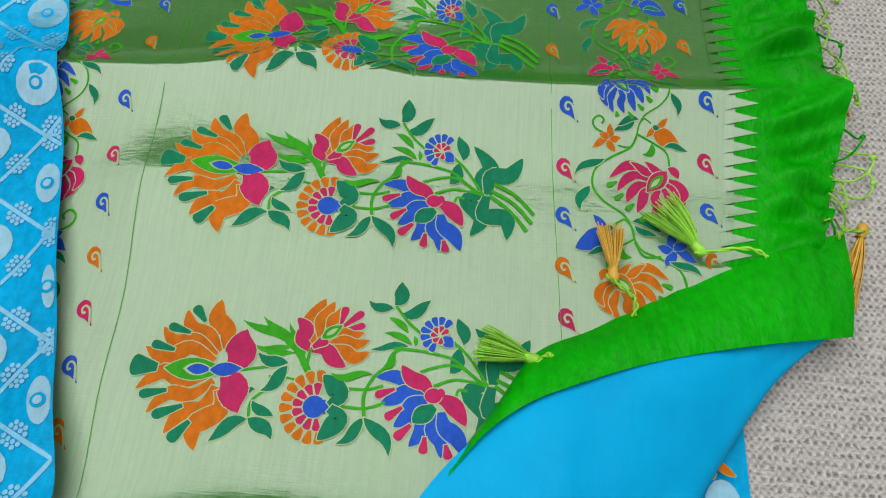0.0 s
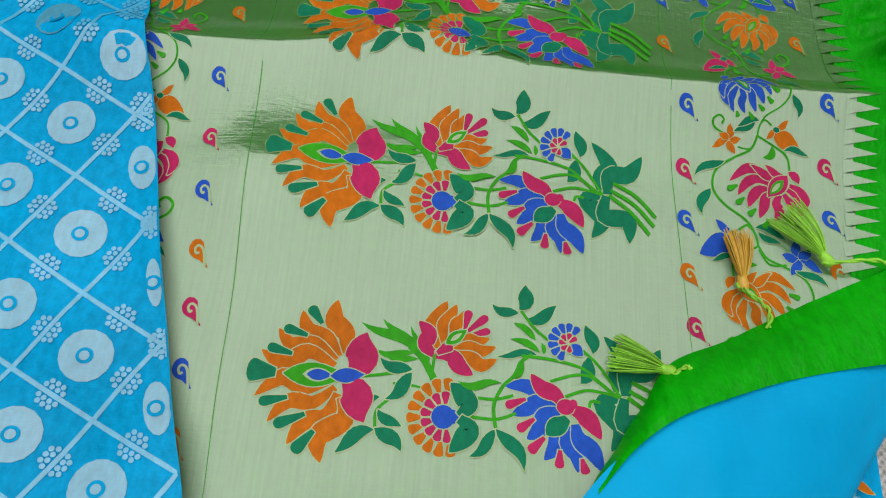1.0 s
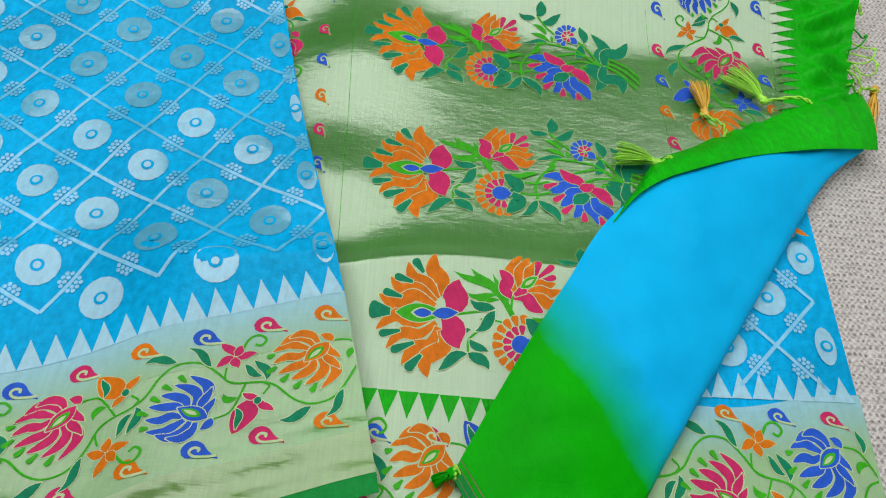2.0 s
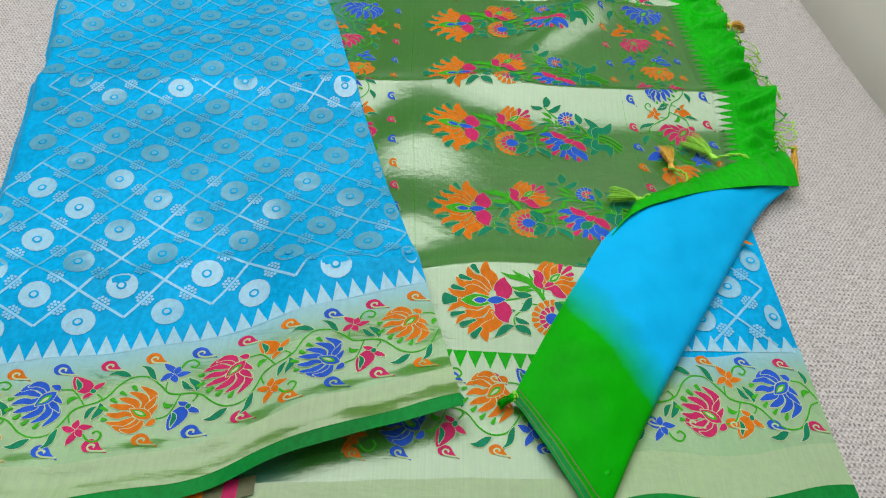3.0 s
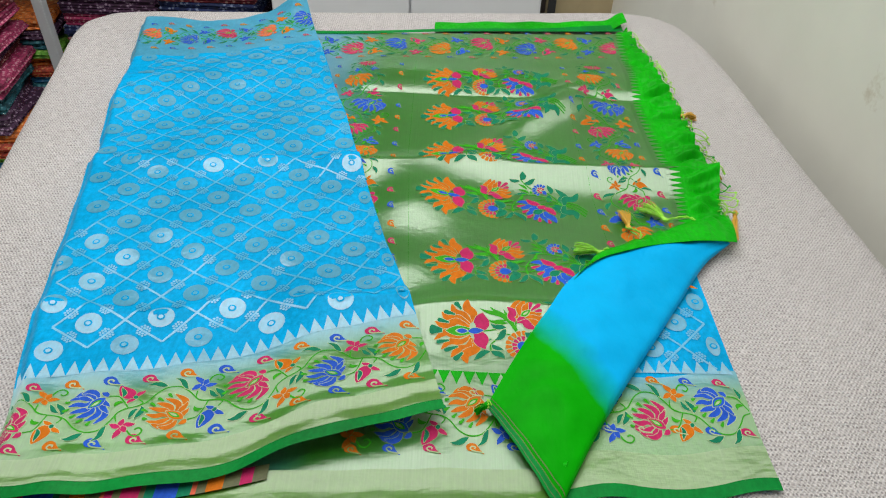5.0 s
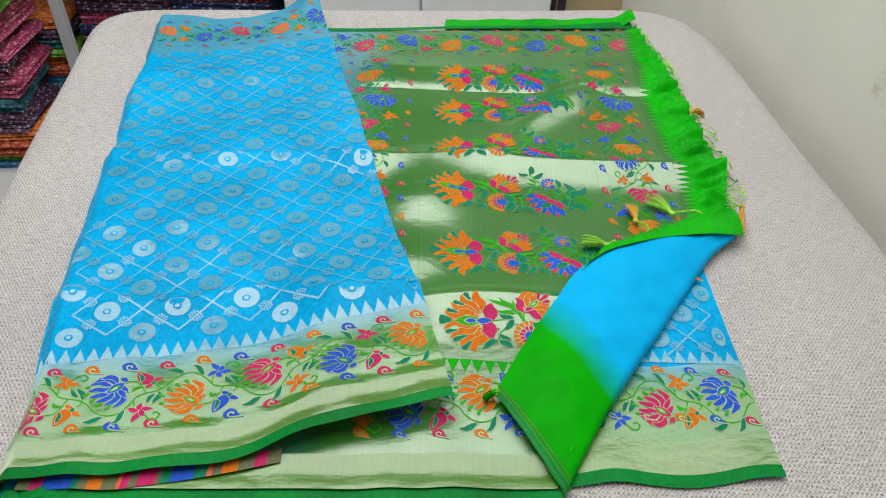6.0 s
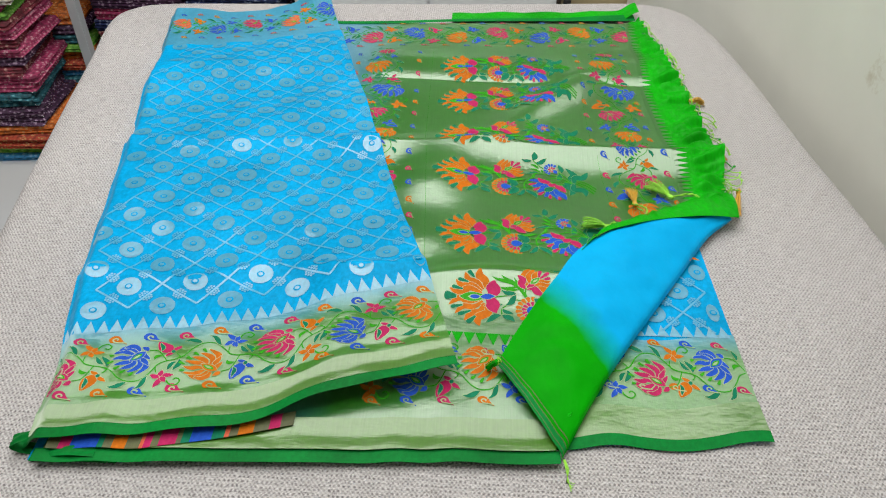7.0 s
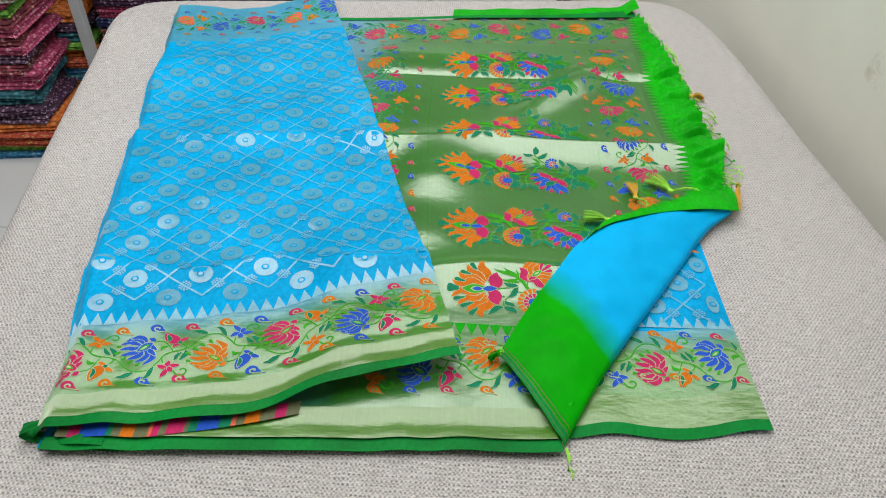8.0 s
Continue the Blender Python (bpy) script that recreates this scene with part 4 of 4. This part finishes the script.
def two_dyes(name):
    """Plain silk dyed green into blue, the colours bleeding along a slanting line."""
    m, nt, p = material(name)
    co = nt.nodes.new("ShaderNodeTexCoord")
    d = nt.nodes.new("ShaderNodeVectorMath")
    d.operation = "DOT_PRODUCT"
    nt.links.new(co.outputs["Object"], d.inputs[0])
    d.inputs[1].default_value = (0.83, 0.56, 0)
    n = noise_tex(nt, 30.0, 3.0)
    mul = nt.nodes.new("ShaderNodeMath")
    mul.operation = "MULTIPLY_ADD"
    nt.links.new(n.outputs["Fac"], mul.inputs[0])
    mul.inputs[1].default_value = 0.018
    nt.links.new(d.outputs["Value"], mul.inputs[2])
    rng = nt.nodes.new("ShaderNodeMapRange")
    rng.inputs["From Min"].default_value, rng.inputs["From Max"].default_value = 0.046, 0.090
    nt.links.new(mul.outputs[0], rng.inputs["Value"])
    tone = noise_tex(nt, 14.0, 4.0)
    green = ramp(nt, tone.outputs["Fac"], [(0.3, (0.001, 0.27, 0.001)), (0.7, (0.002, 0.40, 0.001))]).outputs["Color"]
    blue = ramp(nt, tone.outputs["Fac"], [(0.3, (0.001, 0.36, 0.74)), (0.7, (0.002, 0.44, 0.86))]).outputs["Color"]
    nt.links.new(mixed(nt, "MIX", rng.outputs[0], green, blue), p.inputs["Base Color"])
    p.inputs["Roughness"].default_value, p.inputs["Specular IOR Level"].default_value = 0.5, 0.05
    bump, t = weave_bump(nt, 700, 700, 0.3, 0.0005)
    crumple = noise_tex(nt, 1.0, 4.0, 0.55, (46, 30, 1))
    soft = nt.nodes.new("ShaderNodeBump")
    soft.inputs["Strength"].default_value, soft.inputs["Distance"].default_value = 0.45, 0.005
    nt.links.new(crumple.outputs["Fac"], soft.inputs["Height"])
    nt.links.new(soft.outputs[0], bump.inputs["Normal"])
    nt.links.new(bump.outputs[0], p.inputs["Normal"])
    return m


DYED = two_dyes("green_to_blue_silk")
flap = sheet("folded_corner", flap_fn, 46, 110, DYED, SAREE, "plain silk reverse of the folded corner, green bleeding into sky blue")
END_TOP = [(0.196, -0.040, 0.022), (0.222, 0.000, 0.018), (0.242, 0.030, 0.017), (0.276, 0.047, 0.017), (0.312, 0.067, 0.017), (0.356, 0.090, 0.017), (0.398, 0.110, 0.017), (0.440, 0.126, 0.015)]
END_LOW = [(0.195, -0.047, 0.033), (0.214, -0.023, 0.036), (0.237, -0.005, 0.036), (0.265, 0.008, 0.036), (0.299, 0.021, 0.036), (0.338, 0.032, 0.035), (0.378, 0.041, 0.033), (0.428, 0.052, 0.024)]


def flap_end_fn(u, v):
    p = spline(END_LOW, v).lerp(spline(END_TOP, v), u)
    z = p.z + 0.0022 * math.sin(190 * p.x + 3 * math.sin(60 * p.x)) * u + 0.004 * math.sin(math.pi * u)
    return p.x, p.y, z


sheet("folded_end_strip", flap_end_fn, 14, 110, GREEN, SAREE, "bright green end strip turned over with the corner")
def flap_rim(name, v0, v1, mat, label, lift):
    def fn(u, v):
        x, y, z = flap_fn(0.02 + 0.98 * u, v0 + (v1 - v0) * v)
        return x, y, z + lift
    return sheet(name, fn, 46, 4, mat, SAREE, label)


flap_rim("flap_selvage", 0.0, 0.030, SELVAGE, "darker green selvage along the folded corner", 0.0007)
for v0 in (0.0125, 0.031, 0.044):
    flap_rim("flap_seam", v0, v0 + 0.0022, SILK["k"], "", 0.0010)


# ---- tassels and knotted fringe of the end ----
GOLD = cloth("gold_tassel_thread", (0.85, 0.46, 0.05), rough=0.4, vary=0.35, spec=0.6)
LIME = cloth("lime_tassel_thread", (0.32, 0.72, 0.06), rough=0.5, vary=0.35, spec=0.4)


def tube(verts, faces, pts, radius, sides=5):
    first = len(verts)
    n = len(pts)
    for i, p in enumerate(pts):
        d = (pts[min(i + 1, n - 1)] - pts[max(i - 1, 0)]).normalized()
        a = d.orthogonal().normalized()
        b = d.cross(a)
        r = radius[i] if isinstance(radius, list) else radius
        for k in range(sides):
            t = 2 * math.pi * k / sides
            verts.append(tuple(p + (a * math.cos(t) + b * math.sin(t)) * r))
    for i in range(n - 1):
        for k in range(sides):
            k2 = (k + 1) % sides
            faces.append((first + i * sides + k, first + i * sides + k2, first + (i + 1) * sides + k2, first + (i + 1) * sides + k))


def tassel(knot, end, spread, mat, cord_to, rng, name="tassel", label=""):
    """A bunch of threads tied at a knot, hanging on a twisted cord."""
    t = new(name)
    t.parent = SAREE
    if label:
        tagged(t, label)
    k, e = Vector(knot), Vector(end)
    d = e - k
    side = Vector((-d.y, d.x, 0)).normalized()
    verts, faces = [], []
    for i in range(64):
        a, b = rng.uniform(-1, 1), rng.random()
        tip = k + d * rng.uniform(0.86, 1.04) + side * a * spread + Vector((0, 0, (b - 0.35) * 0.008))
        mid = k + d * 0.35 + side * a * spread * 0.62 + Vector((0, 0, 0.0035 + (b - 0.4) * 0.012))
        pts = []
        for s in range(6):
            u = s / 5
            q = k * (1 - u) ** 2 + mid * 2 * u * (1 - u) + tip * u * u
            q.z = max(q.z, k.z - 0.006)
            pts.append(q)
        tube(verts, faces, pts, 0.00045, 3)
    link("skirt", verts, faces, mat, t)
    verts, faces = [], []
    dn = d.normalized()
    tube(verts, faces, [k - dn * 0.005, k - dn * 0.003, k, k + dn * 0.003, k + dn * 0.005], [0.0018, 0.0034, 0.0038, 0.0030, 0.0034], 9)
    link("knot", verts, faces, mat, t, "tightly wound thread knot")
    verts, faces = [], []
    c = Vector(cord_to)
    for ph in (0, math.pi):
        pts = []
        for s in range(25):
            u = s / 24
            q = c.lerp(k, u) + Vector((0, 0, 0.004 * math.sin(math.pi * u)))
            q += side * 0.0011 * math.cos(14 * u + ph) + Vector((0, 0, 0.0011 * math.sin(14 * u + ph))) + dn.cross(Vector((0, 0, 1))) * 0.004 * math.sin(math.pi * u * 1.5)
            pts.append(q)
        tube(verts, faces, pts, 0.0009, 5)
    link("cord", verts, faces, LIME, t, "twisted lime green cord")
    return t


rng = random.Random(7)
tassel((0.289, 0.084, 0.016), (0.287, 0.118, 0.016), 0.0095, GOLD, (0.300, 0.056, 0.020), rng, label="gold silk tassel lying on the zari panel")
tassel((0.344, 0.106, 0.016), (0.318, 0.137, 0.016), 0.0150, LIME, (0.385, 0.102, 0.020), rng, label="lime green silk tassel lying on the zari panel")
tassel((0.240, 0.025, 0.018), (0.207, 0.034, 0.016), 0.0120, LIME, (0.252, 0.022, 0.022), rng, label="lime green silk tassel at the folded corner")
tassel((0.450, 0.128, 0.016), (0.434, 0.076, 0.004), 0.0075, GOLD, (0.432, 0.120, 0.018), rng, label="gold silk tassel hanging over the table cover")
tassel((0.447, 0.420, 0.010), (0.470, 0.424, 0.005), 0.0090, GOLD, (0.440, 0.400, 0.012), rng)
tassel((0.448, 0.245, 0.012), (0.456, 0.220, 0.007), 0.0050, GOLD, (0.444, 0.255, 0.014), rng)
tassel((0.083, -0.233, 0.020), (0.072, -0.238, 0.013), 0.0040, GREEN, (0.088, -0.233, 0.021), rng, label="frayed green thread ends at the corner")
verts, faces = [], []
for k in range(4):
    tube(verts, faces, [Vector((0.149 + 0.0006 * k, -0.344, 0.007)), Vector((0.151 + 0.001 * k, -0.354, 0.005)), Vector((0.153 - 0.0008 * k, -0.366, 0.0022)), Vector((0.1545 + 0.0014 * k, -0.376 + 0.003 * k, 0.0016))], 0.0005, 4)
link("loose_threads", verts, faces, LIME, SAREE, "loose lime green thread ends at the tip")

# netted loops along the plain end
rnd = random.Random(3)
for i in range(34):
    v0 = 0.335 + 0.64 * i / 34
    a, b = spline(TASSEL_EDGE, v0), spline(TASSEL_EDGE, min(1, v0 + 0.030))
    reach = rnd.uniform(0.008, 0.018) if i not in (3, 4, 5, 13, 14) else rnd.uniform(0.022, 0.034)
    zb_ = float(z_pallu(a.x, a.y)) + 0.002
    pts = []
    for s in range(15):
        u = s / 14
        q = a.lerp(b, u)
        out = math.sin(math.pi * u) ** 0.8 * reach
        pts.append(Vector((q.x - 0.003 + out, q.y + 0.006 * math.sin(2 * math.pi * u + i), max(0.002, zb_ - 0.006 * math.sin(math.pi * u) + 0.003 * math.sin(9 * u + i)))))
    verts, faces = [], []
    tube(verts, faces, pts, 0.0008, 5)
    k = pts[7]
    tube(verts, faces, [k + Vector((-0.002, 0, 0)), k + Vector((0, 0, 0.0006)), k + Vector((0.002, 0.001, 0))], [0.0009, 0.0021, 0.0009], 6)
    link("fringe_loop", verts, faces, LIME if i % 5 else GREEN, SAREE)

# ---- left fold: rolled layers and the striped reverse of the border showing between them ----
STRIPES = [("k", 0.012), ("p", 0.012), ("b", 0.030), ("t", 0.006), ("k", 0.009), ("o", 0.014), ("k", 0.015), ("r", 0.004), ("p", 0.008), ("k", 0.008), ("p", 0.018), ("k", 0.005), ("t", 0.009), ("b", 0.022), ("t", 0.013), ("r", 0.005), ("k", 0.009), ("o", 0.016), ("k", 0.016), ("p", 0.012), ("k", 0.014)]


def reverse_y(x):
    return float(low_near(x)) + 0.013


x = -0.362
rev = new("border_reverse")
rev.parent = SAREE
tagged(rev, "striped reverse side of the border showing between folds")
for key, w in STRIPES:
    x1 = x + w * 0.92

    def fn(u, v, x=x, x1=x1):
        px = x + (x1 - x) * u
        t = min(1.0, max(0.0, (px + 0.27) / 0.19))
        near = float(near_line(px)) + 0.0100 + 0.040 * t ** 1.3
        return px, near + (0.022 - 0.008 * t) * v, float(z_pallu(px, near)) + 0.0046 + 0.0010 * v
    ob = sheet("stripe", fn, 6, 6, SILK[key], rev)
    x = x1


def curl(name, foot, shape, depth, mat, label, run):
    """A fold seen end on: shape runs through (aside, height), carried back along the left fold from foot."""
    def fn(u, v):
        q = spline([(a, h, 0) for a, h in shape], u)
        l = body_edges(run * v)[0]
        return foot + (l.x - BODY_LEFT[0][0]) + q.x, l.y + depth, max(0.0012, q.y + 0.0006 * math.sin(9 * v + 14 * u))
    return sheet(name, fn, 26, 60, mat, SAREE, label)


curl("left_fold", -0.390, ((0.012, 0.0225), (0.002, 0.0195), (-0.008, 0.0125), (-0.004, 0.0050), (0.014, 0.0022), (0.060, 0.0016)), -0.004, SELVAGE, "rounded left fold of the stacked layers", 0.013)
curl("inner_fold", -0.352, ((0.040, 0.0125), (0.016, 0.0128), (0.000, 0.0110), (-0.010, 0.0072), (-0.004, 0.0038), (0.016, 0.0030), (0.060, 0.0030)), -0.010, SELVAGE, "inner layer folded back on itself", 0.016)

# ---- room behind the table ----
PANEL = plain("white_laminate", (0.78, 0.80, 0.83), 0.4, 0.02, 1.0)
TAN = plain("tan_board", (0.42, 0.34, 0.20), 0.6, 0.12, 6.0)
STEEL = plain("grey_steel", (0.45, 0.48, 0.50), 0.35, 0.06, 10.0)
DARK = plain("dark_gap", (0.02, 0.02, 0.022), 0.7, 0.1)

cab = empty("white_cabinet", "white laminate storage cabinet against the far wall", "cabinet", 0.02, 1.55, FLOOR_Z)
cab.rotation_euler = (0, 0, radians(6))
box("body", -0.55, 0.31, 0.0, 0.45, 0, 1.25, PANEL, cab, 0.004)
for k, (x0, x1) in enumerate(((-0.545, -0.12), (-0.112, 0.305))):
    d = box("door", x0, x1, -0.02, -0.002, 0.03, 1.22, PANEL, cab, 0.004)
    hx = x1 - 0.05 if k == 0 else x0 + 0.03
    box("handle", hx, hx + 0.014, -0.036, -0.022, 0.60, 0.74, STEEL, d, 0.003)
brd = empty("board_panel", "tan wooden board leaning beside the cabinet", "board", 0.45, 1.60, FLOOR_Z)
brd.rotation_euler = (0, 0, radians(6))
box("panel", -0.10, 0.16, 0.0, 0.03, 0, 1.3, TAN, brd, 0.003)
pst = empty("wall_batten", "grey wall batten beside the white cabinet", "batten", 0.36, 1.55, FLOOR_Z)
box("strip", -0.012, 0.012, 0.0, 0.02, 0, 1.3, DARK, pst, 0.002)

# steel rack with folded cloth on shelves
rack = empty("steel_rack", "grey steel storage rack with shelves behind the table", "rack", -1.015, 1.58, FLOOR_Z)
for x0 in (-0.33, 0.55):
    for y0 in (0.0, 0.38):
        box("upright", x0, x0 + 0.035, y0, y0 + 0.035, 0, 1.35, STEEL, rack, 0.003)
for z0 in (0.08, 0.60, 1.10):
    box("shelf", -0.30, 0.555, 0.03, 0.385, z0, z0 + 0.02, STEEL, rack, 0.002)
# near-black sheet added behind the shelves: painted shade between the cloths
box("shade_sheet", -0.30, 0.555, 0.40, 0.41, 0.05, 1.35, DARK, rack)


def print_cloth(name, a, b, scale):
    """Small-figured printed cotton."""
    m, nt, p = material(name)
    co = nt.nodes.new("ShaderNodeTexCoord")
    v = nt.nodes.new("ShaderNodeTexVoronoi")
    v.inputs["Scale"].default_value = scale
    nt.links.new(co.outputs["Object"], v.inputs["Vector"])
    c = ramp(nt, v.outputs["Distance"], [(0.25, b), (0.38, a), (0.6, a), (0.72, tuple(k * 0.5 for k in a))])
    nt.links.new(c.outputs["Color"], p.inputs["Base Color"])
    p.inputs["Roughness"].default_value = 0.75
    return m


PRINTS = [print_cloth("maroon_print", (0.16, 0.010, 0.025), (0.45, 0.25, 0.22), 60), print_cloth("pink_print", (0.36, 0.03, 0.11), (0.55, 0.30, 0.35), 80), print_cloth("plum_print", (0.05, 0.012, 0.05), (0.35, 0.25, 0.35), 70),
          print_cloth("red_print", (0.42, 0.05, 0.02), (0.5, 0.3, 0.1), 90), print_cloth("navy_print", (0.015, 0.03, 0.12), (0.25, 0.3, 0.45), 65), print_cloth("teal_print", (0.01, 0.12, 0.16), (0.1, 0.3, 0.35), 60),
          print_cloth("green_print", (0.12, 0.36, 0.03), (0.3, 0.5, 0.1), 60), print_cloth("sky_print", (0.03, 0.22, 0.45), (0.2, 0.4, 0.6), 60), print_cloth("orange_print", (0.55, 0.13, 0.01), (0.6, 0.3, 0.1), 60), print_cloth("cream_print", (0.55, 0.52, 0.45), (0.3, 0.2, 0.15), 50)]


def folded_cloth(x, y, z, w, d, h, turn, mat, rnd, label):
    """A folded length of cloth: soft slab with rounded fold at the front and visible layers."""
    t = empty("folded_cloth", label, "folded cloth", x, y, z)
    t.rotation_euler = (0, 0, radians(turn))
    layers = max(2, int(h / 0.009))
    lh = h / layers
    for k in range(layers):
        bm = bmesh.new()
        bmesh.ops.create_cube(bm, size=1.0, matrix=Matrix.Translation((rnd.uniform(-0.004, 0.004), rnd.uniform(-0.006, 0.006), lh * (k + 0.5))) @ Matrix.Diagonal((w, d, lh * 0.94, 1)))
        bmesh.ops.bevel(bm, geom=bm.edges[:], offset=lh * 0.45, segments=3, affect="EDGES")
        for f in bm.faces:
            f.smooth = True
        part("layer", bm, mat, t)
    tagged(t, group="folded cloths in stacks")
    return t


rk = random.Random(11)
for x0, kinds in ((-1.135, (2, 1, 4, 0, 3, 1, 2, 0)), (-0.78, (0, 4, 2, 3, 0, 9, 1, 2))):
    z = FLOOR_Z + 0.622
    for k in kinds:
        h = rk.uniform(0.035, 0.055)
        folded_cloth(x0 + rk.uniform(-0.01, 0.01), 1.80, z, 0.33, 0.30, h, rk.uniform(-3, 3), PRINTS[k], rk, "folded printed cotton cloth in a stack on the rack")
        z += h + 0.001
    z = FLOOR_Z + 0.102
    for k in kinds[::-1]:
        h = rk.uniform(0.04, 0.06)
        folded_cloth(x0 + rk.uniform(-0.01, 0.01), 1.80, z, 0.33, 0.30, h, rk.uniform(-3, 3), PRINTS[k], rk, "folded printed cotton cloth in a stack on the rack")
        z += h + 0.001


def wrap_material():
    m, nt, p = material("clear_plastic_wrap")
    p.inputs["Base Color"].default_value = (1, 1, 1, 1)
    p.inputs["Transmission Weight"].default_value, p.inputs["Roughness"].default_value, p.inputs["IOR"].default_value = 1.0, 0.08, 1.2
    n = noise_tex(nt, 25.0, 3.0)
    bump = nt.nodes.new("ShaderNodeBump")
    bump.inputs["Strength"].default_value, bump.inputs["Distance"].default_value = 0.6, 0.004
    nt.links.new(n.outputs["Fac"], bump.inputs["Height"])
    nt.links.new(bump.outputs[0], p.inputs["Normal"])
    return m


WRAP = wrap_material()


def packet(x, y, z, w, d, h, turn, mat, rnd):
    """A saree folded in a clear plastic sleeve."""
    t = folded_cloth(x, y, z, w, d, h, turn, mat, rnd, "folded saree in a clear plastic sleeve, stacked on the floor")
    t.name = "packed_saree"
    bm = bmesh.new()
    bmesh.ops.create_grid(bm, x_segments=16, y_segments=16, size=0.5, matrix=Matrix.Diagonal((w * 1.04, d * 1.04, 1, 1)))
    for v in bm.verts:
        e = max(abs(v.co.x) / (w * 0.52), abs(v.co.y) / (d * 0.52))
        v.co.z = h * 1.02 + 0.003 + 0.002 * math.sin(70 * v.co.x + 50 * v.co.y) - h * 0.9 * max(0, (e - 0.93) / 0.07)
    for f in bm.faces:
        f.smooth = True
    w_ = part("plastic_sleeve", bm, WRAP, t, "crinkled clear plastic sleeve")
    w_.visible_shadow = False
    return t


z = FLOOR_Z
for k in (7, 6, 3, 3, 8, 2, 2, 5, 5, 1, 1, 0, 2, 1, 0, 1, 0, 6, 1, 9):
    h = rk.uniform(0.020, 0.030)
    packet(-1.56 + rk.uniform(-0.02, 0.02), 1.42 + rk.uniform(-0.015, 0.015), z, 0.34, 0.30, h, 8 + rk.uniform(-5, 5), PRINTS[k], rk)
    z += h + 0.004
z = FLOOR_Z
for k in (7, 5, 3, 8, 5, 7, 3, 8, 6, 5, 2, 8):
    h = rk.uniform(0.022, 0.034)
    packet(-1.44 + rk.uniform(-0.02, 0.02), 1.72 + rk.uniform(-0.015, 0.015), z, 0.17, 0.22, h, 12 + rk.uniform(-8, 8), PRINTS[k], rk)
    z += h + 0.004
# floor tile joints
JOINT = plain("tile_joint", (0.38, 0.39, 0.40), 0.8)
for i in range(-5, 4):
    tagged(box("floor_joint", i * 0.6 - 0.0015, i * 0.6 + 0.0015, -3.0, 2.6, FLOOR_Z + 0.0002, FLOOR_Z + 0.0008, JOINT), "grey grout joint between white floor tiles", "joint", kind="structure")
    tagged(box("floor_joint", -3.0, 2.0, i * 0.6 + 0.2985, i * 0.6 + 0.3015, FLOOR_Z + 0.0002, FLOOR_Z + 0.0008, JOINT), "grey grout joint between white floor tiles", "joint", kind="structure")
